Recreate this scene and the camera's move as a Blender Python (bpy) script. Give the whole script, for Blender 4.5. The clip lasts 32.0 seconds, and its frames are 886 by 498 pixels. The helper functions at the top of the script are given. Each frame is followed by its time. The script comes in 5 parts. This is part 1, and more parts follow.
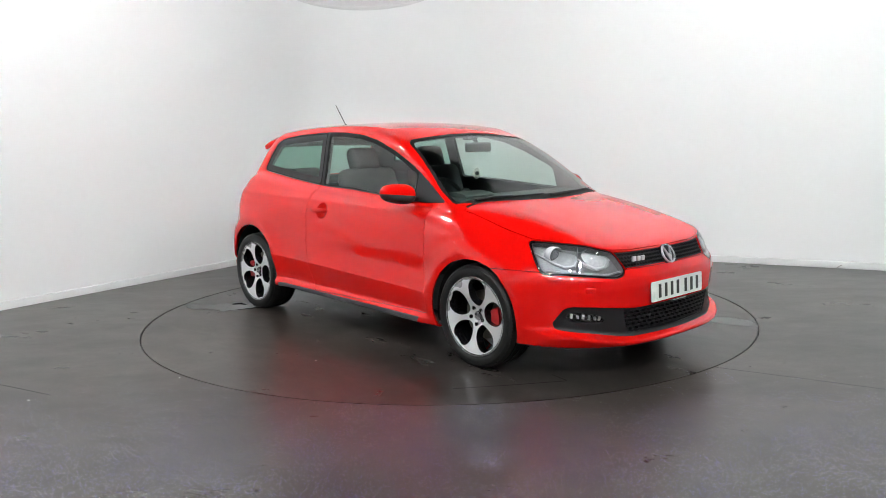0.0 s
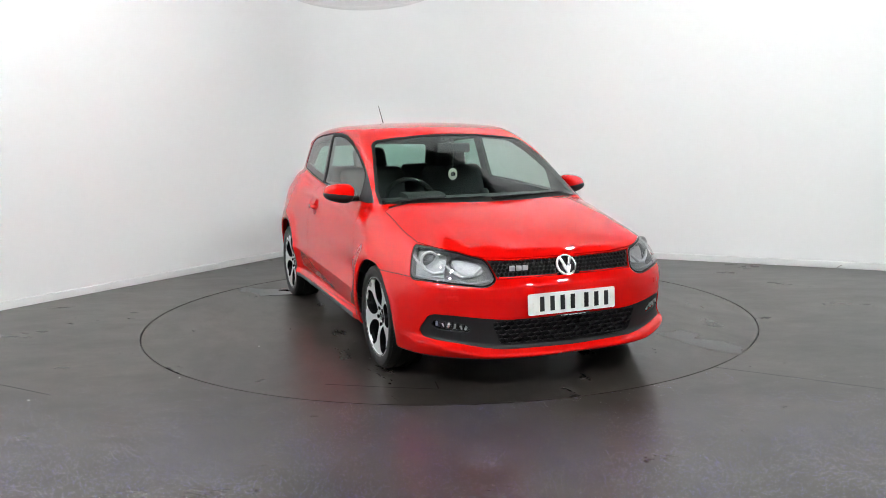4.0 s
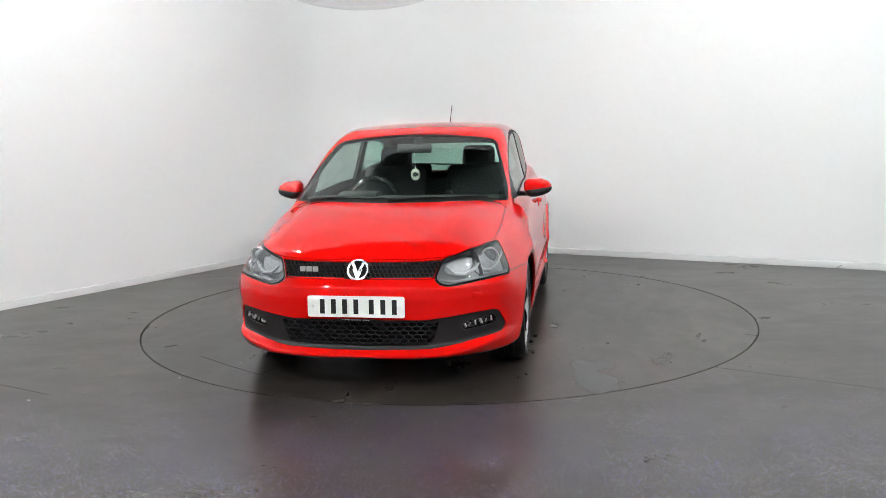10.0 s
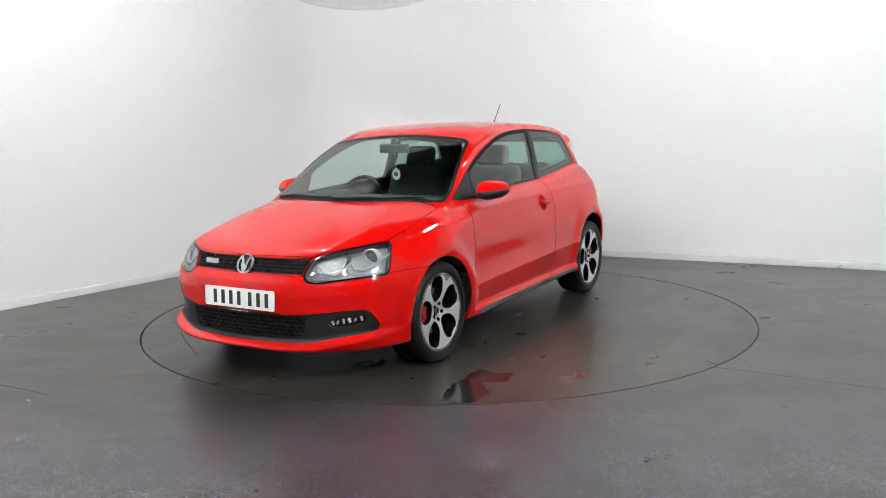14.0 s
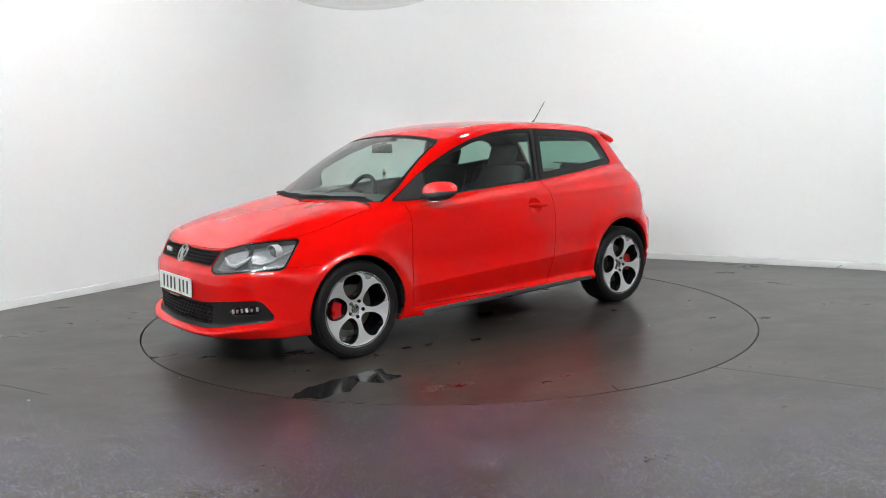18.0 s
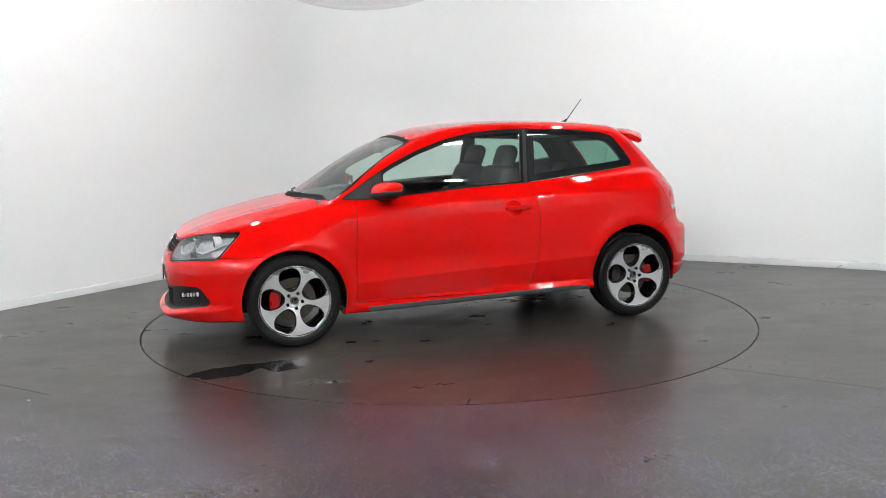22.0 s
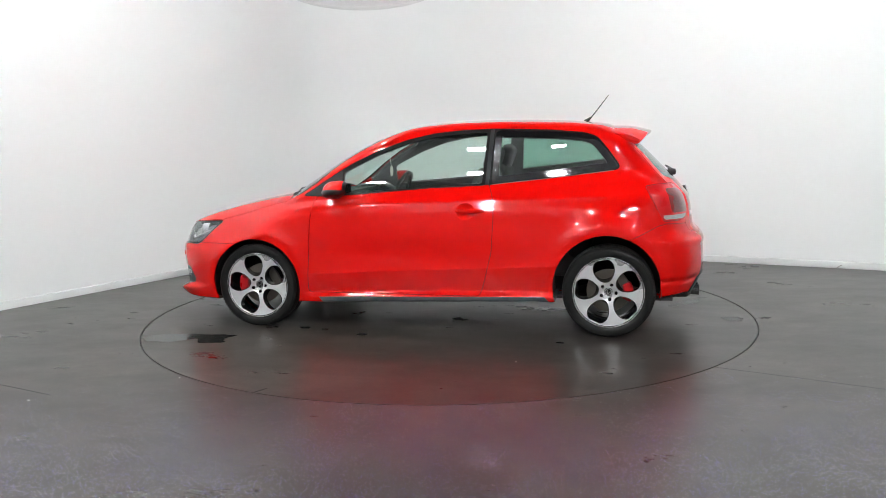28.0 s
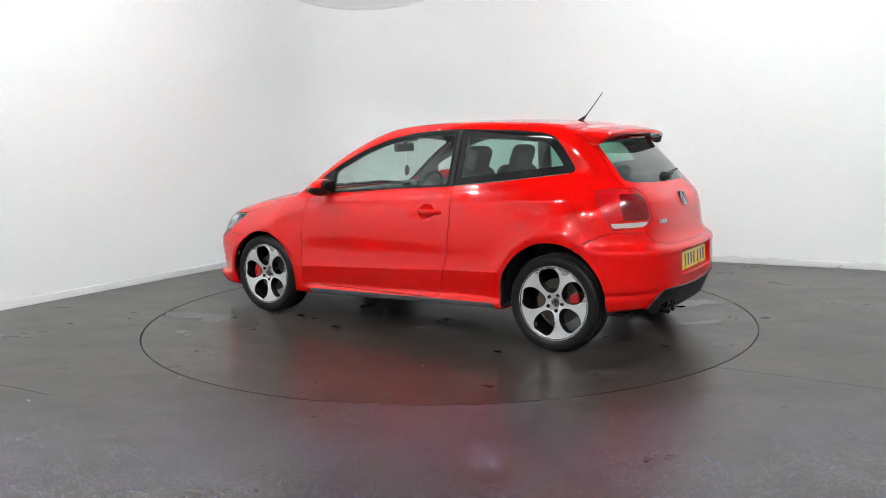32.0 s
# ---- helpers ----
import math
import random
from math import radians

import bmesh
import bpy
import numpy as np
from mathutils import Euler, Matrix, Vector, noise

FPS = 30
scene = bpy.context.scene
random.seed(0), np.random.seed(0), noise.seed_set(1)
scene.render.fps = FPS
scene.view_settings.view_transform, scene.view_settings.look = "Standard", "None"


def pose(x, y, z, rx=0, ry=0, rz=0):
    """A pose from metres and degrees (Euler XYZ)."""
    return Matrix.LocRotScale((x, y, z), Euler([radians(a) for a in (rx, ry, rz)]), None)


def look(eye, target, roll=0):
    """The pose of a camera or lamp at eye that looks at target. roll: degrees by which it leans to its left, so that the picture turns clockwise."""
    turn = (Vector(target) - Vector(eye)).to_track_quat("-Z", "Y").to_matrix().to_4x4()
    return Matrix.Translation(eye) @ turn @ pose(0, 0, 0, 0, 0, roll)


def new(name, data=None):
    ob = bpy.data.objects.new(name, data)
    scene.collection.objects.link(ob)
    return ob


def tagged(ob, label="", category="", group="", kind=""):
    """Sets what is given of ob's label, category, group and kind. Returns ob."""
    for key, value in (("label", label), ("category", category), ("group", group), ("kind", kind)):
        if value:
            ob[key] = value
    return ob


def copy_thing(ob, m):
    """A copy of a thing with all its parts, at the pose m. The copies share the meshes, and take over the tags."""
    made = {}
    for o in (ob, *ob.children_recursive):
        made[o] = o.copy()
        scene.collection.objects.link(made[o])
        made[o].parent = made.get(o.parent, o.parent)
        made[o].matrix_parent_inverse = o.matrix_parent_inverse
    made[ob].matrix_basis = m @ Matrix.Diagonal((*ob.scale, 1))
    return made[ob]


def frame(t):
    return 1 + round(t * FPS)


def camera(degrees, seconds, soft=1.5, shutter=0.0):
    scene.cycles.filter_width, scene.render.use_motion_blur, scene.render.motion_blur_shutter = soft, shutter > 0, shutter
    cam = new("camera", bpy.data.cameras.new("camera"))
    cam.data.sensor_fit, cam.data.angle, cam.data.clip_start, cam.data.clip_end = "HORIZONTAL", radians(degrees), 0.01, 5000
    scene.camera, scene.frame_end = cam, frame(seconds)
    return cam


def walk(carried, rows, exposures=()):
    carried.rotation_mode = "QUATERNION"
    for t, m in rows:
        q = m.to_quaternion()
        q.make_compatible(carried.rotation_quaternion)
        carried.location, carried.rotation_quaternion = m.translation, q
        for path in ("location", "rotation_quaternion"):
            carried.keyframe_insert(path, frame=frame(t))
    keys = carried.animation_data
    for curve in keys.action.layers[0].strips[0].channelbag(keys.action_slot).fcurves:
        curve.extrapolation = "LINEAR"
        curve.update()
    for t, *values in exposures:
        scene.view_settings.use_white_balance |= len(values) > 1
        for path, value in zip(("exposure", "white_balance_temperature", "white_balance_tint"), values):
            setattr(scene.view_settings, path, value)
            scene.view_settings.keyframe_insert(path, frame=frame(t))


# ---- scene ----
# camera on a tripod, looking at a turntable in a white photo studio
cam = camera(57.14, 32.0, 0.8)
TILT = math.radians(7.765)
EYE = look((0, 0, 1.3224), (0, 6 * math.cos(TILT), 1.3224 - 6 * math.sin(TILT)), -1.126)
walk(cam, [(0, EYE), (32.0, EYE)])

# turntable centre and radius; heading of the car in degrees, second by second
TABLE = Vector((0.0327, 6.1538, 0.0))
RADIUS = 2.233
CAR_AT = Vector((0.0152, -0.1366, 0.0))
SPIN = [(0, -47.49), (1, -52.49), (2, -57.59), (3, -62.84), (4.5, -70.85), (6, -78.85), (7, -84.12), (8, -89.43), (9, -94.73), (10, -99.98), (11, -105.21), (12, -110.42), (13, -115.62), (14, -120.82), (15.5, -128.6), (17, -136.33), (18, -141.54), (19, -146.8), (20, -152.06), (21, -157.32), (22, -162.53), (23, -167.65), (24, -172.68), (25, -177.67), (26.5, -185.2), (28, -192.7), (29, -197.75), (30, -202.96), (31, -208.27), (32, -213.63)]

# light of the studio: a loop of ceiling panels (built below) with an added upward fill, a faint grey world
world = bpy.data.worlds.new("studio")
scene.world = world
world.use_nodes = True
world.node_tree.nodes["Background"].inputs[0].default_value = (0.9, 0.95, 1.0, 1)
world.node_tree.nodes["Background"].inputs[1].default_value = 0.02
PANEL_GLOW, UP_GLOW = 830.0, 1160.0
scene.view_settings.exposure = 0.0


# ---------- materials ----------
def mat(name, color, rough=0.5, metal=0.0, coat=0.0, var=0.06, scale=6.0, bump=0.0, bscale=200.0, rvar=0.05, spec=0.5, crisp=0.03):
    """Principled material with two scales of variation in colour and gloss and a fine relief."""
    m = bpy.data.materials.new(name)
    m.use_nodes = True
    nt = m.node_tree
    b = nt.nodes["Principled BSDF"]
    b.inputs["Metallic"].default_value = metal
    b.inputs["Coat Weight"].default_value = coat
    b.inputs["Coat Roughness"].default_value = crisp
    b.inputs["Specular IOR Level"].default_value = spec
    tc = nt.nodes.new("ShaderNodeTexCoord")
    n1 = nt.nodes.new("ShaderNodeTexNoise")
    n1.inputs["Scale"].default_value, n1.inputs["Detail"].default_value = scale, 6
    nt.links.new(tc.outputs["Object"], n1.inputs["Vector"])
    n2 = nt.nodes.new("ShaderNodeTexNoise")
    n2.inputs["Scale"].default_value, n2.inputs["Detail"].default_value = bscale, 3
    nt.links.new(tc.outputs["Object"], n2.inputs["Vector"])
    mx = nt.nodes.new("ShaderNodeMix")
    mx.data_type = "RGBA"
    c = Vector(color[:3])
    mx.inputs[6].default_value = (*(c * (1 - var)), 1)
    mx.inputs[7].default_value = (*(c * (1 + var)), 1)
    nt.links.new(n1.outputs["Fac"], mx.inputs[0])
    nt.links.new(mx.outputs[2], b.inputs["Base Color"])
    mr = nt.nodes.new("ShaderNodeMapRange")
    mr.inputs["From Min"].default_value, mr.inputs["From Max"].default_value = 0.3, 0.7
    mr.inputs["To Min"].default_value, mr.inputs["To Max"].default_value = max(0.0, rough - rvar), min(1.0, rough + rvar)
    nt.links.new(n1.outputs["Fac"], mr.inputs["Value"])
    nt.links.new(mr.outputs[0], b.inputs["Roughness"])
    if bump:
        bp = nt.nodes.new("ShaderNodeBump")
        bp.inputs["Strength"].default_value, bp.inputs["Distance"].default_value = bump, 0.001
        nt.links.new(n2.outputs["Fac"], bp.inputs["Height"])
        nt.links.new(bp.outputs[0], b.inputs["Normal"])
    return m


def glow_mat(name, color, strength):
    m = bpy.data.materials.new(name)
    m.use_nodes = True
    b = m.node_tree.nodes["Principled BSDF"]
    b.inputs["Base Color"].default_value = (0.8, 0.8, 0.8, 1)
    b.inputs["Emission Color"].default_value = (*color, 1)
    b.inputs["Emission Strength"].default_value = strength
    return m


def glass_mat(name, tint, rough=0.0):
    """Thin tinted glass: clear through the tint, mirror by Fresnel."""
    m = bpy.data.materials.new(name)
    m.use_nodes = True
    nt = m.node_tree
    nt.nodes.remove(nt.nodes["Principled BSDF"])
    out = nt.nodes["Material Output"]
    t = nt.nodes.new("ShaderNodeBsdfTransparent")
    t.inputs[0].default_value = (*tint, 1)
    g = nt.nodes.new("ShaderNodeBsdfGlossy")
    g.inputs["Roughness"].default_value = rough
    lw = nt.nodes.new("ShaderNodeLayerWeight")
    lw.inputs["Blend"].default_value = 0.5
    p5 = nt.nodes.new("ShaderNodeMath")
    p5.operation, p5.inputs[1].default_value = "POWER", 4.3
    nt.links.new(lw.outputs["Facing"], p5.inputs[0])
    fr = nt.nodes.new("ShaderNodeMath")
    fr.operation, fr.inputs[1].default_value, fr.inputs[2].default_value = "MULTIPLY_ADD", 0.91, 0.09
    nt.links.new(p5.outputs[0], fr.inputs[0])
    mx = nt.nodes.new("ShaderNodeMixShader")
    nt.links.new(fr.outputs[0], mx.inputs[0])
    nt.links.new(t.outputs[0], mx.inputs[1])
    nt.links.new(g.outputs[0], mx.inputs[2])
    nt.links.new(mx.outputs[0], out.inputs["Surface"])
    return m


PAINT = mat("red_paint", (0.6, 0.0034, 0.0024), 0.5, 0.0, 1.0, 0.03, 3.0, 0.0, rvar=0.04, spec=0.0, crisp=0.012)
BLACK = mat("black_plastic", (0.012, 0.012, 0.013), 0.5, bump=0.25, bscale=900, spec=0.3)
TRIM = mat("grey_plastic", (0.02, 0.0205, 0.022), 0.45, bump=0.3, bscale=700, spec=0.2)
BORDER = mat("glass_border", (0.006, 0.006, 0.006), 0.6, spec=0.12)
SILLGREY = mat("sill_plastic", (0.062, 0.065, 0.07), 0.4, bump=0.3, bscale=700)
GLOSSBLACK = mat("gloss_black", (0.006, 0.006, 0.007), 0.08, spec=0.4)
RUBBER = mat("tyre_rubber", (0.007, 0.007, 0.007), 0.45, bump=0.4, bscale=400, spec=0.3)
GAP = mat("dark_gap", (0.004, 0.004, 0.004), 0.8)
ALLOY = mat("machined_alloy", (0.72, 0.72, 0.73), 0.3, 0.6, bump=0.15, bscale=300)
CHROME = mat("chrome", (0.82, 0.82, 0.84), 0.06, 1.0)
STEEL = mat("brake_steel", (0.17, 0.155, 0.135), 0.42, 1.0, var=0.2, scale=20)
CALIPER = mat("red_caliper", (0.38, 0.006, 0.009), 0.3, coat=0.4)
CABIN = mat("cabin_plastic", (0.055, 0.055, 0.057), 0.6, bump=0.3, bscale=500)
FABRIC = mat("seat_fabric", (0.036, 0.036, 0.038), 0.9, var=0.2, scale=40, bump=0.6, bscale=900)
GLASS = glass_mat("green_glass", (0.76, 0.87, 0.82))
PRIVACY = glass_mat("tinted_glass", (0.44, 0.66, 0.57))
LENS = glass_mat("clear_lens", (0.93, 0.94, 0.95))
DEEPRED = mat("deep_red_lens", (0.15, 0.003, 0.005), 0.15, coat=1.0, var=0.2, scale=25)
REDLENS = mat("red_lens", (0.48, 0.005, 0.008), 0.3, coat=1.0, var=0.1, scale=15, spec=0.1)
PLATEW = mat("white_plate", (0.78, 0.78, 0.76), 0.3, coat=0.3)
PLATEY = mat("yellow_plate", (0.75, 0.52, 0.02), 0.3, coat=0.3)
PALELENS = mat("pale_lens", (0.40, 0.39, 0.385), 0.12, coat=1.0, var=0.25, scale=40)
SILVER = mat("lamp_reflector", (0.36, 0.365, 0.375), 0.45, 0.35, var=0.35, scale=45)
DARKCHROME = mat("dark_chrome", (0.12, 0.12, 0.125), 0.2, 1.0)
LAMPGREY = mat("lamp_housing", (0.2, 0.203, 0.208), 0.35, var=0.2, scale=30)
ORNAMENT = mat("pearl_ornament", (0.65, 0.62, 0.55), 0.3, var=0.2, scale=60)
BOWL = mat("bright_reflector", (0.26, 0.26, 0.27), 0.6, 0.2, var=0.3, scale=60, spec=0.3)
LENSGREY = mat("projector_glass", (0.16, 0.165, 0.17), 0.08, coat=1.0)
LAMPBAND = mat("silvered_band", (0.42, 0.425, 0.435), 0.35, 0.0, var=0.25, scale=40)
BRIGHT = mat("satin_silver", (0.52, 0.52, 0.53), 0.28, 0.75)
INK = mat("black_ink", (0.008, 0.008, 0.008), 0.4)


# ---------- mesh helpers ----------
def mesh_ob(name, V, T, material, parent=None, label="", N=None, smooth=True):
    me = bpy.data.meshes.new(name)
    V, T = np.asarray(V, float), [tuple(int(i) for i in t) for t in T]
    me.from_pydata([tuple(v) for v in V], [], T)
    me.materials.append(material)
    if smooth:
        me.polygons.foreach_set("use_smooth", [True] * len(me.polygons))
    if N is not None:
        me.normals_split_custom_set_from_vertices([tuple(n) for n in N])
    me.update()
    ob = new(name, me)
    if parent:
        ob.parent = parent
    return tagged(ob, label) if label else ob


def part(name, bm, material, parent=None, label="", smooth=30):
    """Links a bmesh as one mesh object under a thing or a part."""
    me = bpy.data.meshes.new(name)
    bmesh.ops.recalc_face_normals(bm, faces=bm.faces)
    if smooth:
        for f in bm.faces:
            f.smooth = True
        for e in bm.edges:
            if len(e.link_faces) == 2 and e.calc_face_angle(0) > radians(smooth):
                e.smooth = False
    bm.to_mesh(me)
    bm.free()
    me.materials.append(material)
    ob = new(name, me)
    if parent:
        ob.parent = parent
    return tagged(ob, label) if label else ob


def box(bm, lo, hi, bevel=0.0, m=None, seg=2):
    r = bmesh.ops.create_cube(bm, size=1)
    vs = r["verts"]
    for v in vs:
        v.co = Vector([lo[i] + (v.co[i] + 0.5) * (hi[i] - lo[i]) for i in range(3)])
    if bevel:
        es = list({e for v in vs for e in v.link_edges})
        b = bmesh.ops.bevel(bm, geom=es, offset=bevel, segments=seg, affect="EDGES", profile=0.5)
        vs = list({v for f in b["faces"] for v in f.verts} | {v for v in vs if v.is_valid})
    if m is not None:
        bmesh.ops.transform(bm, matrix=m, verts=vs)
    return vs


def tube(bm, path, r, n=8, closed=False, caps=True):
    """A round bar along a path of points; r a number or one radius a point."""
    path = [Vector(p) for p in path]
    rs = r if isinstance(r, (list, tuple)) else [r] * len(path)
    rings = []
    for i, p in enumerate(path):
        a, b = path[i - 1] if (i or closed) else p, path[(i + 1) % len(path)] if (i + 1 < len(path) or closed) else p
        d = (b - a).normalized()
        u = d.cross(Vector((0, 0, 1)) if abs(d.z) < 0.9 else Vector((1, 0, 0))).normalized()
        w = d.cross(u)
        rings.append([bm.verts.new(p + rs[i] * (math.cos(2 * math.pi * k / n) * u + math.sin(2 * math.pi * k / n) * w)) for k in range(n)])
    for i in range(len(rings) - (0 if closed else 1)):
        a, b = rings[i], rings[(i + 1) % len(rings)]
        for k in range(n):
            bm.faces.new((a[k], a[(k + 1) % n], b[(k + 1) % n], b[k]))
    if caps and not closed:
        bm.faces.new(rings[0])
        bm.faces.new(rings[-1])


def lathe(bm, prof, n=48, axis="y"):
    """A ring turned from (radius, along) pairs about an axis."""
    rings = []
    for r, h in prof:
        ring = []
        for k in range(n):
            a = 2 * math.pi * k / n
            c, s = r * math.cos(a), r * math.sin(a)
            ring.append(bm.verts.new((c, h, s) if axis == "y" else ((h, c, s) if axis == "x" else (c, s, h))))
        rings.append(ring)
    for a, b in zip(rings, rings[1:]):
        for k in range(n):
            bm.faces.new((a[k], a[(k + 1) % n], b[(k + 1) % n], b[k]))
    return rings


def prism(bm, poly, h0, h1, axis="z"):
    """A polygon of (a, b) pairs raised from h0 to h1 along an axis."""
    put = {"z": lambda a, b, h: (a, b, h), "y": lambda a, b, h: (a, h, b), "x": lambda a, b, h: (h, a, b)}[axis]
    lo, hi = [bm.verts.new(put(a, b, h0)) for a, b in poly], [bm.verts.new(put(a, b, h1)) for a, b in poly]
    bm.faces.new(lo)
    bm.faces.new(hi)
    for i in range(len(poly)):
        j = (i + 1) % len(poly)
        bm.faces.new((lo[i], lo[j], hi[j], hi[i]))


def empty(name, label, category, at=(0, 0, 0), group="", kind=""):
    ob = new(name)
    ob.location = at
    ob.empty_display_size = 0.1
    return tagged(ob, label, category, group, kind)


# ---------- the studio room ----------
WALLMAT = mat("white_wall_paint", (0.78, 0.792, 0.796), 0.55, var=0.012, scale=0.7, bump=0.12, bscale=60)
SKIRT = mat("white_skirting", (0.62, 0.63, 0.63), 0.4, var=0.03, scale=3)
BACKMAT = mat("grey_wall_paint", (0.3, 0.305, 0.31), 0.7, var=0.05, scale=0.9, bump=0.12, bscale=60)
CEILMAT = mat("white_ceiling", (0.78, 0.78, 0.78), 0.7, var=0.02, scale=1)


def floor_mat(name, speck=True):
    """Dark worn vinyl with pale and blue mica flecks and scuffs."""
    m = bpy.data.materials.new(name)
    m.use_nodes = True
    nt = m.node_tree
    L = nt.links.new
    b = nt.nodes["Principled BSDF"]
    tc = nt.nodes.new("ShaderNodeTexCoord")
    # the pattern is cut through its solid off the lattice planes
    shift = nt.nodes.new("ShaderNodeVectorMath")
    shift.operation = "ADD"
    shift.inputs[1].default_value = (3.137, 7.713, 0.371)
    L(tc.outputs["Object"], shift.inputs[0])

    def node(kind, **kw):
        n = nt.nodes.new(kind)
        for k, v in kw.items():
            n.inputs[k].default_value = v
        return n

    big = node("ShaderNodeTexNoise", Scale=0.55, Detail=8, Roughness=0.62)
    mid = node("ShaderNodeTexNoise", Scale=7.0, Detail=6, Roughness=0.6)
    fine = node("ShaderNodeTexNoise", Scale=260.0, Detail=2)
    grain = node("ShaderNodeTexNoise", Scale=75.0, Detail=4, Roughness=0.7)
    wear = node("ShaderNodeTexNoise", Scale=1.9, Detail=6, Roughness=0.64, Distortion=0.3)
    for n in (big, mid, fine, grain):
        L(shift.outputs[0], n.inputs["Vector"])
    # scuffs drawn out one way
    mp = nt.nodes.new("ShaderNodeMapping")
    mp.inputs["Rotation"].default_value = (0, 0, 0.5)
    mp.inputs["Scale"].default_value = (0.8, 1.7, 1)
    L(shift.outputs[0], mp.inputs["Vector"])
    L(mp.outputs[0], wear.inputs["Vector"])
    r1 = node("ShaderNodeMapRange")
    r1.inputs["From Min"].default_value, r1.inputs["From Max"].default_value = 0.36, 0.64
    L(big.outputs["Fac"], r1.inputs["Value"])
    c1 = nt.nodes.new("ShaderNodeMix")
    c1.data_type = "RGBA"
    c1.inputs[6].default_value, c1.inputs[7].default_value = (0.0200, 0.0172, 0.0158, 1), (0.0375, 0.0318, 0.0262, 1)
    L(r1.outputs[0], c1.inputs[0])
    r2 = node("ShaderNodeMapRange")
    r2.inputs["From Min"].default_value, r2.inputs["From Max"].default_value = 0.35, 0.72
    r2.inputs["To Min"].default_value, r2.inputs["To Max"].default_value = 0.72, 1.35
    L(wear.outputs["Fac"], r2.inputs["Value"])
    r3 = node("ShaderNodeMapRange")
    r3.inputs["From Min"].default_value, r3.inputs["From Max"].default_value = 0.3, 0.7
    r3.inputs["To Min"].default_value, r3.inputs["To Max"].default_value = 0.55, 1.45
    L(grain.outputs["Fac"], r3.inputs["Value"])
    r4 = node("ShaderNodeMapRange")
    r4.inputs["From Min"].default_value, r4.inputs["From Max"].default_value = 0.34, 0.66
    r4.inputs["To Min"].default_value, r4.inputs["To Max"].default_value = 0.74, 1.3
    L(mid.outputs["Fac"], r4.inputs["Value"])
    k0 = nt.nodes.new("ShaderNodeMath")
    k0.operation = "MULTIPLY"
    L(r2.outputs[0], k0.inputs[0])
    L(r4.outputs[0], k0.inputs[1])
    k = nt.nodes.new("ShaderNodeMath")
    k.operation = "MULTIPLY"
    L(k0.outputs[0], k.inputs[0])
    L(r3.outputs[0], k.inputs[1])
    sc = nt.nodes.new("ShaderNodeVectorMath")
    sc.operation = "SCALE"
    L(c1.outputs[2], sc.inputs[0])
    L(k.outputs[0], sc.inputs["Scale"])
    last, slot = sc, 0
    # the flecks lie in drifts
    drift = node("ShaderNodeTexNoise", Scale=4.5, Detail=3, Roughness=0.6)
    L(shift.outputs[0], drift.inputs["Vector"])
    thin = node("ShaderNodeMapRange")
    thin.inputs["From Min"].default_value, thin.inputs["From Max"].default_value = 0.35, 0.65
    thin.inputs["To Min"].default_value, thin.inputs["To Max"].default_value = 0.72, 0.3
    L(drift.outputs["Fac"], thin.inputs["Value"])
    # and thin out away from the front sheet
    far = node("ShaderNodeSeparateXYZ")
    L(tc.outputs["Object"], far.inputs[0])
    fade = node("ShaderNodeMapRange")
    fade.inputs["From Min"].default_value, fade.inputs["From Max"].default_value = 3.4, 4.6
    fade.inputs["To Min"].default_value, fade.inputs["To Max"].default_value = (0.0, 0.7) if speck else (0.7, 0.7)
    L(far.outputs[1], fade.inputs["Value"])
    limit = nt.nodes.new("ShaderNodeMath")
    limit.operation = "ADD"
    L(thin.outputs[0], limit.inputs[0])
    L(fade.outputs[0], limit.inputs[1])
    for scale, size, col in ((122.0, 0.22, (0.72, 0.70, 0.72, 1)), (113.0, 0.22, (0.24, 0.22, 0.66, 1)), (205.0, 0.22, (0.11, 0.105, 0.10, 1))):
        v = node("ShaderNodeTexVoronoi", Scale=scale)
        L(shift.outputs[0], v.inputs["Vector"])
        lt = nt.nodes.new("ShaderNodeMath")
        lt.operation = "LESS_THAN"
        lt.inputs[1].default_value = size
        L(v.outputs["Distance"], lt.inputs[0])
        sep = nt.nodes.new("ShaderNodeSeparateColor")
        L(v.outputs["Color"], sep.inputs[0])
        few = nt.nodes.new("ShaderNodeMath")
        few.operation = "GREATER_THAN"
        L(limit.outputs[0], few.inputs[1])
        L(sep.outputs[0], few.inputs[0])
        both = nt.nodes.new("ShaderNodeMath")
        both.operation = "MULTIPLY"
        L(lt.outputs[0], both.inputs[0])
        L(few.outputs[0], both.inputs[1])
        c = nt.nodes.new("ShaderNodeMix")
        c.data_type = "RGBA"
        c.inputs[7].default_value = col
        L(both.outputs[0], c.inputs[0])
        L(last.outputs[slot], c.inputs[6])
        last, slot = c, 2
    L(last.outputs[slot], b.inputs["Base Color"])
    b.inputs["Specular IOR Level"].default_value = 0.37
    rr = node("ShaderNodeMapRange")
    rr.inputs["From Min"].default_value, rr.inputs["From Max"].default_value = 0.28, 0.72
    rr.inputs["To Min"].default_value, rr.inputs["To Max"].default_value = 0.33, 0.262
    L(wear.outputs["Fac"], rr.inputs["Value"])
    L(rr.outputs[0], b.inputs["Roughness"])
    bp = node("ShaderNodeBump", Strength=0.2, Distance=0.0006)
    L(fine.outputs["Fac"], bp.inputs["Height"])
    L(bp.outputs[0], b.inputs["Normal"])
    return m


